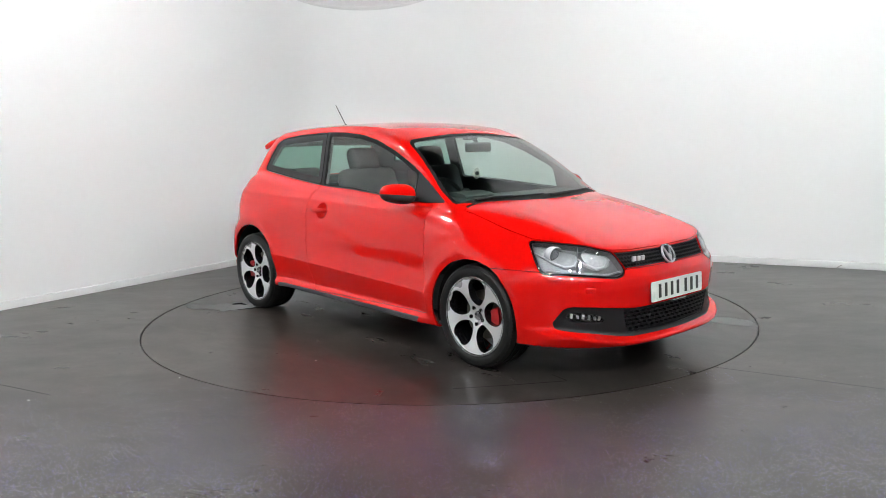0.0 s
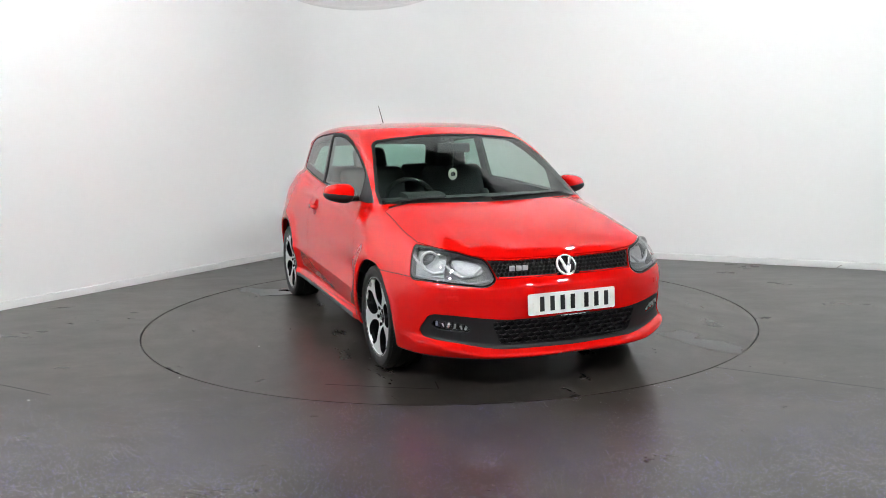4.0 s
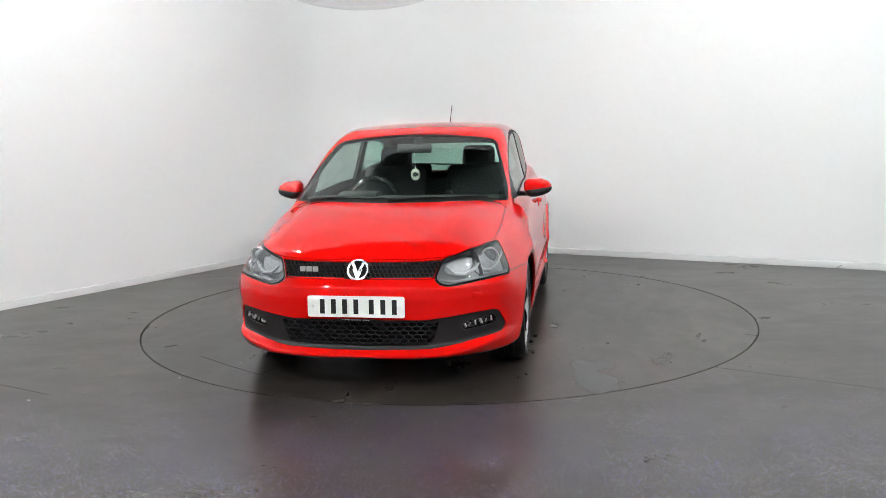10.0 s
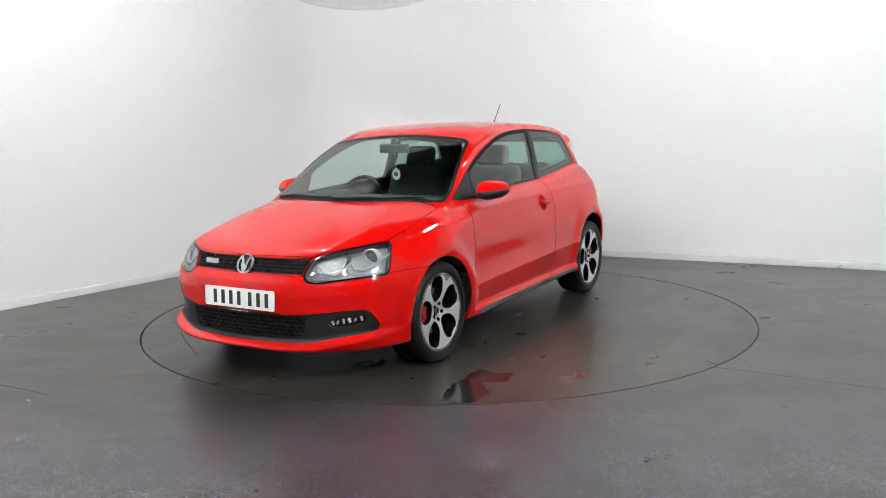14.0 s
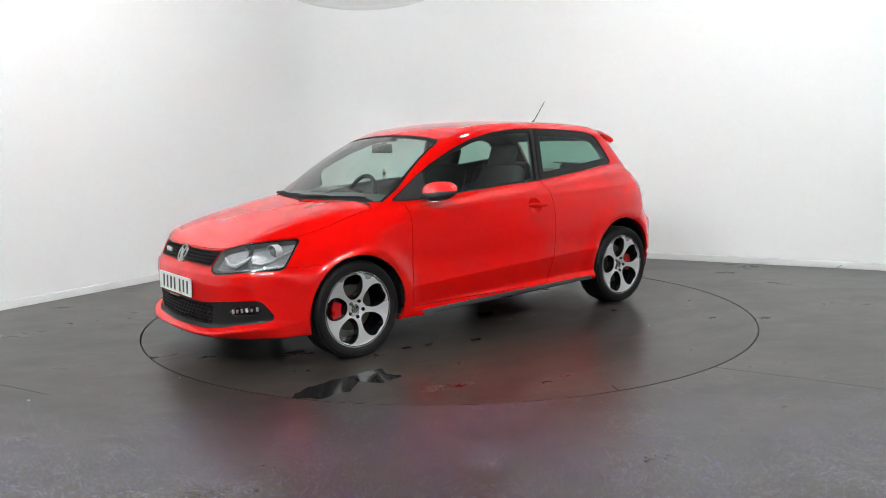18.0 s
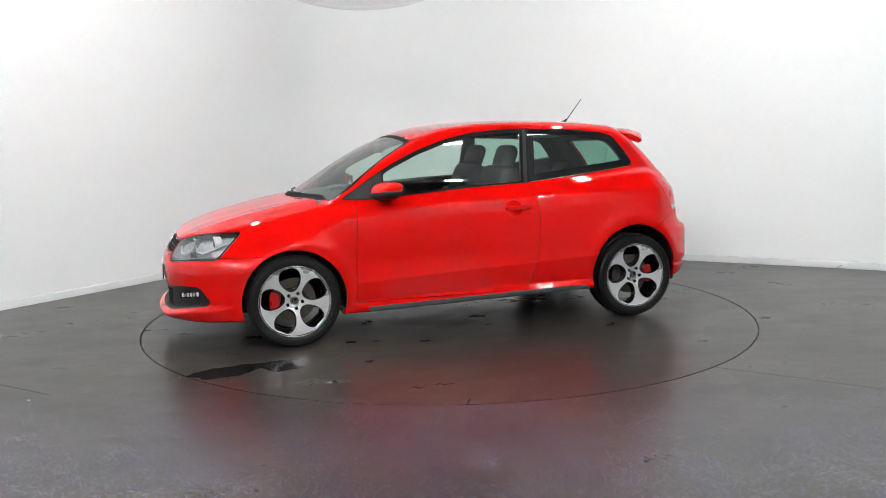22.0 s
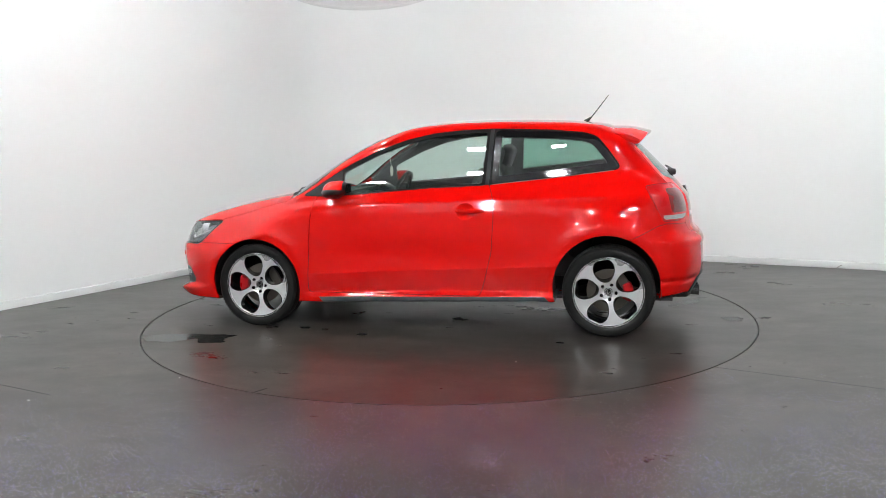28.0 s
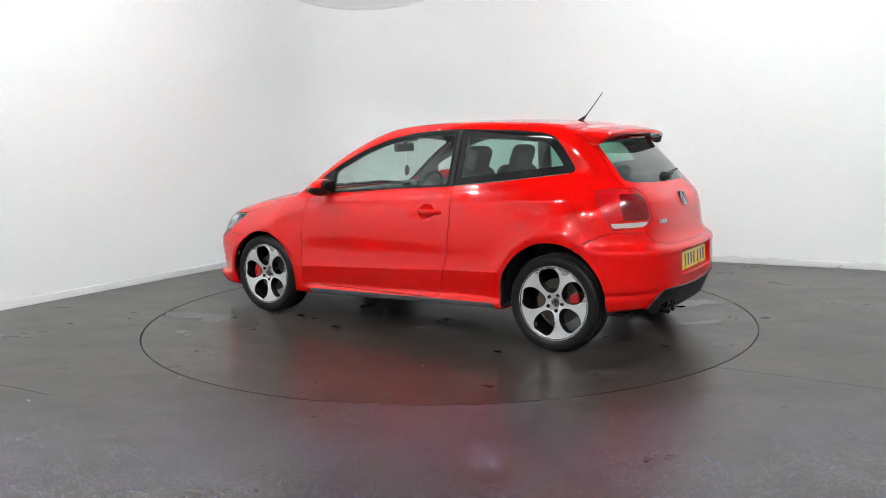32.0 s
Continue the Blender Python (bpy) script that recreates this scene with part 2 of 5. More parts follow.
FLOOR = floor_mat("speckled_vinyl")
CORNER = Vector((-1.17, 10.44))
DL, DR = Vector((-0.529, -0.848)).normalized(), Vector((0.882, -0.471)).normalized()
HEIGHT, LAMPS = 7.0, 4.8


def wall_line(fillet=1.1):
    """The line of the two seen walls on the floor, with the rounded corner between them."""
    a, b = CORNER + DL * 13, CORNER + DR * 13
    half = math.acos(DL.dot(DR)) / 2
    t = fillet / math.tan(half)
    mid = (DL + DR).normalized()
    c = CORNER + mid * (fillet / math.sin(half))
    p, q = CORNER + DL * t, CORNER + DR * t
    a0, a1 = math.atan2(*(p - c).yx), math.atan2(*(q - c).yx)
    while a1 - a0 > math.pi:
        a1 -= 2 * math.pi
    while a0 - a1 > math.pi:
        a1 += 2 * math.pi
    arc = [c + fillet * Vector((math.cos(a0 + (a1 - a0) * i / 24), math.sin(a0 + (a1 - a0) * i / 24))) for i in range(25)]
    return [a] + arc + [b]


def offset_line(line, d):
    """The line moved sideways to its right by d."""
    out = []
    for i, p in enumerate(line):
        a, b = line[max(i - 1, 0)], line[min(i + 1, len(line) - 1)]
        t = (b - a).normalized()
        out.append(p + d * Vector((t.y, -t.x)))
    return out


def strip(name, line, profile, material, label, category):
    """A wall or skirting along a line: profile gives (depth, height) pairs."""
    bm = bmesh.new()
    rows = [[bm.verts.new((*p, h)) for p in offset_line(line, d)] for d, h in profile]
    n = len(rows)
    for i in range(n):
        a, b = rows[i], rows[(i + 1) % n]
        for k in range(len(line) - 1):
            bm.faces.new((a[k], a[k + 1], b[k + 1], b[k]))
    for k in (0, -1):
        bm.faces.new([r[k] for r in rows])
    return tagged(part(name, bm, material, None, label), category=category, kind="structure")


LINE = wall_line()
strip("wall_north", LINE, [(0, 0), (0, HEIGHT), (-0.2, HEIGHT), (-0.2, 0)], WALLMAT, "white painted studio wall with a rounded corner", "wall")
skirting = strip("baseboard", LINE, [(0.002, 0.001), (0.016, 0.001), (0.016, 0.052), (0.012, 0.062), (0.002, 0.066)], SKIRT, "low white skirting board along the wall", "skirting")
# a short slanting grey bar on the face of the skirting
spot = CORNER + DR * 5.65 + Vector((DR.y, -DR.x)) * 0.019
bm = bmesh.new()
tube(bm, [(spot.x, spot.y, 0.006), (spot.x + DR.x * 0.045, spot.y + DR.y * 0.045, 0.036)], 0.003, 6)
part("skirting_mark", bm, STEEL, skirting, "short slanting grey mark")
BACK = [LINE[-1], CORNER + DL * 13 + DR * 13, LINE[0]]
strip("wall_south", BACK, [(0, 0), (0, HEIGHT), (-0.2, HEIGHT), (-0.2, 0)], BACKMAT, "plain grey painted studio wall", "wall")

bm = bmesh.new()
loop = LINE + [BACK[1]]
bm.faces.new([bm.verts.new((*p, HEIGHT)) for p in loop])
bmesh.ops.solidify(bm, geom=bm.faces[:], thickness=0.12)
tagged(part("ceiling", bm, CEILMAT, None, "white painted flat ceiling", 0), category="ceiling", kind="structure")

# floor with the round opening of the turntable
bm = bmesh.new()
NSEG = 160
# the opening sits a little off centre, so that its joint is narrower in front
ring = [bm.verts.new((TABLE.x + (RADIUS + 0.006) * math.cos(2 * math.pi * k / NSEG), TABLE.y + 0.004 + (RADIUS + 0.006) * math.sin(2 * math.pi * k / NSEG), 0)) for k in range(NSEG)]
far = [bm.verts.new((TABLE.x + 16 * math.cos(2 * math.pi * k / NSEG), TABLE.y + 16 * math.sin(2 * math.pi * k / NSEG), 0)) for k in range(NSEG)]
low = [bm.verts.new((v.co.x, v.co.y, -0.05)) for v in ring]
for k in range(NSEG):
    j = (k + 1) % NSEG
    bm.faces.new((ring[k], far[k], far[j], ring[j]))
    bm.faces.new((low[k], ring[k], ring[j], low[j]))
tagged(part("floor", bm, FLOOR, None, "dark grey speckled vinyl floor with scuffs", 0), category="floor", kind="structure")
bm = bmesh.new()
bm.faces.new([bm.verts.new((TABLE.x + (RADIUS + 0.05) * math.cos(2 * math.pi * k / 64), TABLE.y + (RADIUS + 0.05) * math.sin(2 * math.pi * k / 64), -0.05)) for k in range(64)])
bmesh.ops.solidify(bm, geom=bm.faces[:], thickness=0.02)
tagged(part("turntable_pit", bm, GAP, None, "dark pit under the turntable's rim", 0), category="pit", kind="structure")

# light panels hung from the ceiling, in a loop round the turntable
LIGHTFRAME = mat("white_metal_frame", (0.75, 0.75, 0.75), 0.4)
GLOW = glow_mat("light_diffuser", (0.975, 1.0, 0.995), PANEL_GLOW)
light = empty("ceiling_light", "white rectangular light panel hung from the ceiling", "ceiling light", group="ceiling light panels")
LX, LY = 0.17, 0.055
bm = bmesh.new()
for lo, hi in (((-LX - 0.02, -LY - 0.02, -0.03), (LX + 0.02, -LY, 0)), ((-LX - 0.02, LY, -0.03), (LX + 0.02, LY + 0.02, 0)), ((-LX - 0.02, -LY, -0.03), (-LX, LY, 0)), ((LX, -LY, -0.03), (LX + 0.02, LY, 0))):
    box(bm, lo, hi)
part("frame", bm, LIGHTFRAME, light)
bm = bmesh.new()
box(bm, (-LX, -LY, -0.026), (LX, LY, -0.012))
part("diffuser", bm, GLOW, light, "glowing white diffuser", 0)
bm = bmesh.new()
box(bm, (-LX - 0.018, -LY - 0.018, -0.008), (LX + 0.018, LY + 0.018, 0.03))
part("housing", bm, LIGHTFRAME, light)
# added glowing top face, a fill that brightens ceiling and walls
bm = bmesh.new()
box(bm, (-LX, -LY, 0.031), (LX, LY, 0.036))
part("fill_uplight", bm, glow_mat("fill_glow", (0.98, 1.0, 0.995), UP_GLOW), light, "added upward glow that brightens the ceiling", 0)
for sx in (-1, 1):
    bm = bmesh.new()
    tube(bm, [(sx * (LX + 0.01), 0, 0.03), (sx * (LX + 0.01), 0, 0.06), (sx * 0.5 * LX, 0, 0.10)], 0.004, 6)
    part("bow", bm, LIGHTFRAME, light)
bm = bmesh.new()
tube(bm, [(-0.5 * LX, 0, 0.10), (0.5 * LX, 0, 0.10)], 0.004, 6)
part("bow_bar", bm, LIGHTFRAME, light)
# the front ones lean towards the car, the side ones hang nearly level
spots = [(-4.1, 0.3, 38), (-2.6, -1.1, 38), (-0.8, -1.5, 38), (1.1, -1.5, 38), (2.9, -1.1, 38), (4.3, 0.2, 38), (4.4, 2.4, 22), (2.6, 6.3, 0), (-2.45, 6.1, 0), (-3.3, 2.7, 22)]
for k, (x, y, lean) in enumerate(spots):
    facing = math.atan2(TABLE.y - y, TABLE.x - x) - math.pi / 2
    m = Matrix.Translation((x, y, LAMPS)) @ Matrix.Rotation(facing, 4, "Z") @ Matrix.Rotation(radians(lean), 4, "X")
    if k:
        hung.append((copy_thing(light, m), m))
    else:
        light.matrix_basis = m
        hung = [(light, m)]
# each hangs from the ceiling on an upright rod
for lamp, m in hung:
    top = m @ Vector((0, 0, 0.10))
    bm = bmesh.new()
    tube(bm, [top, (top.x, top.y, HEIGHT - 0.002)], 0.006, 8)
    bmesh.ops.transform(bm, matrix=m.inverted(), verts=bm.verts)
    part("rod", bm, LIGHTFRAME, lamp)

# glossy dome hanging before the corner
DOMEMAT = glass_mat("clear_acrylic", (0.985, 0.972, 0.976))
dome = empty("pendant_dome", "clear glossy acrylic dome hanging from the ceiling", "pendant", (-0.69, 7.59, 3.1975))
bm = bmesh.new()
lathe(bm, [(r * 1.15, z * 1.15) for r, z in ((0.001, -0.597), (0.16, -0.592), (0.32, -0.575), (0.44, -0.551), (0.515, -0.527), (0.53, -0.511), (0.515, -0.5), (0.32, -0.482), (0.03, -0.44))], 64, "z")
part("shade", bm, DOMEMAT, dome, "shallow clear dome")
bm = bmesh.new()
tube(bm, [(0.608 * math.cos(2 * math.pi * k / 64), 0.608 * math.sin(2 * math.pi * k / 64), -0.587) for k in range(64)], 0.006, 8, True)
part("rim", bm, LIGHTFRAME, dome)
bm = bmesh.new()
TOP = HEIGHT - 3.1975
tube(bm, [(0, 0, -0.52), (0, 0, TOP - 0.02)], 0.012)
lathe(bm, [(0.012, TOP - 0.03), (0.06, TOP - 0.02), (0.06, TOP)], 24, "z")
part("rod", bm, LIGHTFRAME, dome)

# ---------- the turntable ----------
turntable = empty("turntable", "round dark vinyl turntable let into the floor", "turntable", TABLE, kind="structure")
bm = bmesh.new()
top = [bm.verts.new(((RADIUS - 0.006) * math.cos(2 * math.pi * k / NSEG), (RADIUS - 0.006) * math.sin(2 * math.pi * k / NSEG), 0)) for k in range(NSEG)]
bot = [bm.verts.new((v.co.x, v.co.y, -0.04)) for v in top]
bm.faces.new(top)
for k in range(NSEG):
    bm.faces.new((top[k], bot[k], bot[(k + 1) % NSEG], top[(k + 1) % NSEG]))
part("disc", bm, floor_mat("worn_vinyl", False), turntable, "", 20)


# ---------- the car: one smooth body form, cut into its panels ----------
# Car space: x forward, y to its left, z up, middle of the wheelbase on the ground.
def smooth_curve(knots, sigma=0.05):
    """A curve through (at, value) pairs with rounded bends."""
    k = np.array(sorted(knots), float)
    g = np.linspace(k[0, 0] - 0.5, k[-1, 0] + 0.5, 900)
    v = np.interp(g, k[:, 0], k[:, 1])
    lo, hi = (k[1, 1] - k[0, 1]) / (k[1, 0] - k[0, 0]), (k[-1, 1] - k[-2, 1]) / (k[-1, 0] - k[-2, 0])
    v = np.where(g < k[0, 0], k[0, 1] + lo * (g - k[0, 0]), np.where(g > k[-1, 0], k[-1, 1] + hi * (g - k[-1, 0]), v))
    if sigma:
        w = max(1, int(3 * sigma / (g[1] - g[0])))
        ker = np.exp(-0.5 * (np.arange(-w, w + 1) * (g[1] - g[0]) / sigma) ** 2)
        ker /= ker.sum()
        v = np.convolve(np.concatenate([v[0] + (v[1] - v[0]) * np.arange(-w, 0), v, v[-1] + (v[-1] - v[-2]) * np.arange(1, w + 1)]), ker, "valid")
    return lambda x: np.interp(x, g, v)


def smax(a, b, r):
    h = np.maximum(r - np.abs(a - b), 0) / r
    return np.maximum(a, b) + h * h * r / 4


def smin(a, b, r):
    return -smax(-a, -b, r)


def ease(x, a, b):
    t = np.clip((x - a) / (b - a), 0, 1)
    return t * t * (3 - 2 * t)


HUBX, HUBZ, WHEELR = 1.235, 0.302, 0.302
FARCH, RARCH = (1.235, 0.305, 0.333), (-1.222, 0.332, 0.346)

c_width = smooth_curve([(-2.1, 0.69), (-1.9, 0.75), (-1.6, 0.815), (-1.2, 0.848), (-0.7, 0.84), (0, 0.835), (0.7, 0.835), (1.2, 0.85), (1.5, 0.835), (1.8, 0.79), (2.1, 0.70)], 0.12)
c_tuck = smooth_curve([(0.1, -0.04), (0.2, -0.02), (0.35, -0.006), (0.5, 0.0), (0.62, 0.0), (0.75, -0.012), (0.85, -0.03), (0.92, -0.062), (1.0, -0.11), (1.1, -0.16)], 0.035)
c_top = smooth_curve([(2.2, 0.52), (2.03, 0.655), (1.98, 0.69), (1.9, 0.752), (1.8, 0.797), (1.677, 0.838), (1.458, 0.895), (1.283, 0.932), (1.1, 0.966), (0.9, 0.985), (0.6, 0.985), (0.3, 0.985), (0, 1.0), (-0.44, 1.03), (-0.82, 1.07), (-1.29, 1.12), (-1.6, 1.13), (-2.2, 1.1)], 0.03)
c_fall = smooth_curve([(0.6, 0.2), (0.85, 0.5), (1.1, 1.0), (1.5, 2.1), (2.0, 2.3)], 0.1)
c_front = smooth_curve([(0.1, 1.99), (0.175, 2.056), (0.2, 2.086), (0.218, 2.086), (0.236, 2.040), (0.25, 2.024), (0.32, 2.028), (0.40, 2.035), (0.5, 2.045), (0.56, 2.038), (0.6, 2.012), (0.645, 1.99), (0.7, 1.968), (0.8, 1.93), (1.0, 1.8)], 0.008)
c_back = smooth_curve([(0.1, -1.76), (0.25, -1.82), (0.33, -1.855), (0.40, -1.878), (0.45, -1.88), (0.60, -1.875), (0.64, -1.868), (0.658, -1.825), (0.70, -1.797), (0.85, -1.778), (0.92, -1.757), (1.0, -1.688), (1.04, -1.652), (1.2, -1.498), (1.3, -1.395), (1.4, -1.285)], 0.013)
c_roof = smooth_curve([(1.2, 1.1), (0.5, 1.325), (0.35, 1.372), (0.2, 1.405), (0.05, 1.428), (-0.1, 1.440), (-0.29, 1.448), (-0.507, 1.449), (-0.724, 1.445), (-0.941, 1.435), (-1.159, 1.415), (-1.378, 1.385), (-1.6, 1.345), (-1.9, 1.29)], 0.06)
c_screen = smooth_curve([(0.8, 1.36), (0.976, 1.075), (1.152, 0.802), (1.259, 0.61), (1.345, 0.42), (1.40, 0.29), (1.5, 0.02)], 0.03)
c_house = smooth_curve([(0.5, 0.745), (0.92, 0.742), (1.0, 0.706), (1.1, 0.678), (1.2, 0.654), (1.3, 0.63), (1.4, 0.60), (1.5, 0.56)], 0.03)
c_taper = smooth_curve([(1.2, 0.96), (0.9, 0.986), (0.6, 0.994), (0.3, 0.999), (0, 1.001), (-0.3, 1.0), (-0.8, 0.99), (-1.28, 0.955), (-1.6, 0.90), (-2, 0.82)], 0.1)


def crease_z(x):
    return 0.396 + (0.814 - x) * 0.0473


def skirt_z(x):
    """Top of the plastic strip along the sill, which climbs towards the rear."""
    return 0.232 + 0.0225 * np.clip(0.767 - x, -0.2, 1.8)


def plate_recess(s, z):
    """Signed distance to the outline of the hollow round the rear plate."""
    return np.maximum(s - 0.300, np.abs(z - 0.530) - 0.074)


def lip_z(s, z):
    """Height on the nose, lowered towards the sides, where the lip rises with the intake."""
    rise = np.interp(s, [0.33, 0.48, 0.60, 0.715], [0.0, 0.011, 0.042, 0.075])
    return z - 0.7 * rise * (1 - ease(z, 0.30, 0.48))


def lower(x, s, z):
    w = c_width(x) + c_tuck(z)
    # scoop under the crease of the door, then the flared sill
    d = crease_z(x) - z
    between = ease(x, -1.0, -0.84) * (1 - ease(x, 0.74, 0.9))
    under_line = 0.5 * (d + np.sqrt(d * d + 0.000004))
    # hollow along the middle of the door, deeper towards the front
    w = w - 0.010 * np.exp(-((z - 0.53 - 0.02 * (0.8 - x)) / 0.085) ** 2) * (0.35 + 0.65 * ease(x, -0.5, 0.4)) * ease(x, -1.0, -0.7) * (1 - ease(x, 0.72, 0.9))
    w = w + between * (0.014 * np.exp(-(under_line - d) / 0.05) - 0.17 * np.minimum(under_line, 0.13) + 0.026 * ease(skirt_z(x) - z, -0.043, 0.007))
    # swollen wheel arches
    for cx, cz, r in (FARCH, RARCH):
        q = np.hypot(x - cx, (z - cz) * 0.95)
        w = w + 0.022 * np.exp(-((q - r - 0.025) / 0.065) ** 2) * ease(z, 0.1, 0.35)
    # hollow behind the door handle
    w = w - 0.026 * np.maximum(0, 1 - ((x + 0.29) / 0.064) ** 2 - ((z - 0.832) / 0.056) ** 2)
    # fold low on the rear bumper
    fold = 0.014 * np.exp(-((z - 0.372) / 0.018) ** 2) * ease(s, 0.48, 0.60) * ease(-x, 1.45, 1.58)
    side = s - w + fold
    # shoulder line
    side = side - 0.005 * np.exp(-((z - (0.875 + 0.03 * (0.6 - x))) / 0.022) ** 2) * ease(-x, -1.1, -0.7)
    top = z - (c_top(x) - 0.05 * s * s - c_fall(x) * np.maximum(0, s - 0.5) ** 2)
    # two soft ridges run down the bonnet
    top = top - 0.0025 * np.exp(-((s - (0.30 + 0.16 * (1.95 - x))) / 0.08) ** 2) * ease(x, 1.05, 1.25)
    front = x - (c_front(lip_z(s, z)) - 0.14 * s * s - 0.54 * s ** 4)
    back = -(x - (c_back(z) + fold + 0.036 * (1 - ease(plate_recess(s, z), -0.014, 0.002)) + 0.06 * s * s + 0.485 * s ** 4))
    under = 0.19 + 0.0265 * np.clip(0.74 - x, 0, 1.7) * ease(x, -1.15, -0.95) + 0.03 * ease(-x, 1.2, 1.8) + 0.06 * ease(-x, 1.42, 1.6) * ease(s, 0.5, 0.62) - z
    f = smax(side, top, 0.10)
    f = smax(f, smax(front, top, 0.03) * 0.9, 0.09)
    f = smax(f, back * 0.9, 0.12)
    return smax(f, under, 0.02)


def house(x, s, z):
    side = s - c_house(z) * c_taper(x)
    roof = z - (c_roof(x) - 0.085 * s * s)
    screen = (x - (c_screen(z) - 0.40 * s * s)) * 0.62
    back = -(x - (c_back(z) + 0.06 * s * s + 0.485 * s ** 4)) * 0.8
    f = smax(side, roof, 0.09)
    f = smax(f, screen, 0.05)
    f = smax(f, back, 0.08)
    return smax(f, 0.6 - z, 0.02)


def body_field(P):
    x, s, z = P[:, 0], np.abs(P[:, 1]), P[:, 2]
    return smin(lower(x, s, z), house(x, s, z), 0.022)


def field_grad(P, h=0.002):
    g = np.empty_like(P)
    for i in range(3):
        d = np.zeros(3)
        d[i] = h
        g[:, i] = (body_field(P + d) - body_field(P - d)) / (2 * h)
    return g


def normals_of(P):
    g = field_grad(P)
    return g / np.maximum(np.linalg.norm(g, axis=1), 1e-9)[:, None]


def sheet_grid(nu, nv, fn):
    """Points and triangles of a grid."""
    u, v = np.meshgrid(np.linspace(0, 1, nu), np.linspace(0, 1, nv), indexing="ij")
    P = fn(u.ravel(), v.ravel())
    i = np.arange(nu * nv).reshape(nu, nv)
    a, b, c, d = i[:-1, :-1].ravel(), i[1:, :-1].ravel(), i[1:, 1:].ravel(), i[:-1, 1:].ravel()
    return P, np.concatenate([np.stack([a, b, c], 1), np.stack([a, c, d], 1)])


def body_half():
    X0, X1, Y1, Z0, Z1 = -2.35, 2.35, 1.15, 0.02, 1.75
    lx, ly, lz = X1 - X0, Y1, Z1 - Z0
    o = np.ones_like
    faces = [
        (360, 100, lambda u, v: np.stack([X0 + u * lx, o(u) * Y1, Z0 + v * lz], 1)),
        (360, 70, lambda u, v: np.stack([X0 + u * lx, v * Y1, o(u) * Z1], 1)),
        (70, 100, lambda u, v: np.stack([o(u) * X1, u * Y1, Z0 + v * lz], 1)),
        (70, 100, lambda u, v: np.stack([o(u) * X0, u * Y1, Z0 + v * lz], 1)),
        (160, 30, lambda u, v: np.stack([X0 + u * lx, v * Y1, o(u) * Z0], 1)),
    ]
    Ps, Ts, n = [], [], 0
    for nu, nv, fn in faces:
        P, T = sheet_grid(nu, nv, fn)
        Ps.append(P)
        Ts.append(T + n)
        n += len(P)
    P, T = np.concatenate(Ps), np.concatenate(Ts)
    goal = np.stack([np.clip(P[:, 0] * 0.93, -1.5, 1.55), np.clip(P[:, 1] * 0.6, 0, 0.34), np.clip(P[:, 2] * 0.55, 0.3, 0.60)], 1)
    lo, hi = np.zeros(len(P)), np.ones(len(P))
    step = 0.02
    found = np.zeros(len(P), bool)
    for k in range(1, 51):
        t = np.full(len(P), k * step)
        inside = body_field(P + (goal - P) * t[:, None]) < 0
        fresh = inside & ~found
        hi[fresh], lo[fresh] = k * step, (k - 1) * step
        found |= inside
    for _ in range(16):
        m = (lo + hi) / 2
        inside = body_field(P + (goal - P) * m[:, None]) < 0
        hi, lo = np.where(inside, m, hi), np.where(inside, lo, m)
    P = P + (goal - P) * hi[:, None]
    # outward winding
    n = np.cross(P[T[:, 1]] - P[T[:, 0]], P[T[:, 2]] - P[T[:, 0]])
    c = P[T].mean(1)
    flip = (n * (field_grad(c))).sum(1) < 0
    T[flip] = T[flip][:, [0, 2, 1]]
    area = np.linalg.norm(n, axis=1)
    return P, T[area > 1e-10]


def cut(V, T, f, mask=None):
    """Splits the triangles along f = 0."""
    if mask is None:
        vals = f(V)
    else:
        used = np.unique(T[mask])
        vals = np.ones(len(V))
        if len(used):
            vals[used] = f(V[used])
    vals = np.where(np.abs(vals) < 1e-6, 1e-6, vals)
    s = vals > 0
    ts = s[T]
    n = ts.sum(1)
    cross = (n == 1) | (n == 2)
    if mask is not None:
        cross &= mask
    if not cross.any():
        return V, T
    A = T[cross]
    sa = s[A]
    lone = np.where((sa.sum(1) == 1)[:, None], sa, ~sa).argmax(1)
    r = np.arange(len(A))
    a, b, c = A[r, lone], A[r, (lone + 1) % 3], A[r, (lone + 2) % 3]
    E = np.concatenate([np.stack([a, b], 1), np.stack([a, c], 1)])
    E.sort(axis=1)
    uq, inv = np.unique(E, axis=0, return_inverse=True)
    inv = inv.ravel()
    w = vals[uq[:, 0]] / (vals[uq[:, 0]] - vals[uq[:, 1]])
    new_v = V[uq[:, 0]] + (V[uq[:, 1]] - V[uq[:, 0]]) * w[:, None]
    p, q = len(V) + inv[:len(a)], len(V) + inv[len(a):]
    return np.concatenate([V, new_v]), np.concatenate([T[~cross], np.stack([a, p, q], 1), np.stack([p, b, c], 1), np.stack([p, c, q], 1)])


def poly_sdf(P2, poly):
    """Signed distance to a polygon, negative inside."""
    poly = np.asarray(poly, float)
    d = np.full(len(P2), 1e9)
    inside = np.zeros(len(P2), bool)
    for i in range(len(poly)):
        a, b = poly[i], poly[(i + 1) % len(poly)]
        e = b - a
        w = P2 - a
        t = np.clip((w @ e) / (e @ e), 0, 1)
        d = np.minimum(d, np.hypot(*(w - t[:, None] * e).T))
        if a[1] != b[1]:
            c = ((a[1] > P2[:, 1]) != (b[1] > P2[:, 1])) & (P2[:, 0] < (b[0] - a[0]) * (P2[:, 1] - a[1]) / (b[1] - a[1]) + a[0])
            inside ^= c
    return np.where(inside, -d, d)


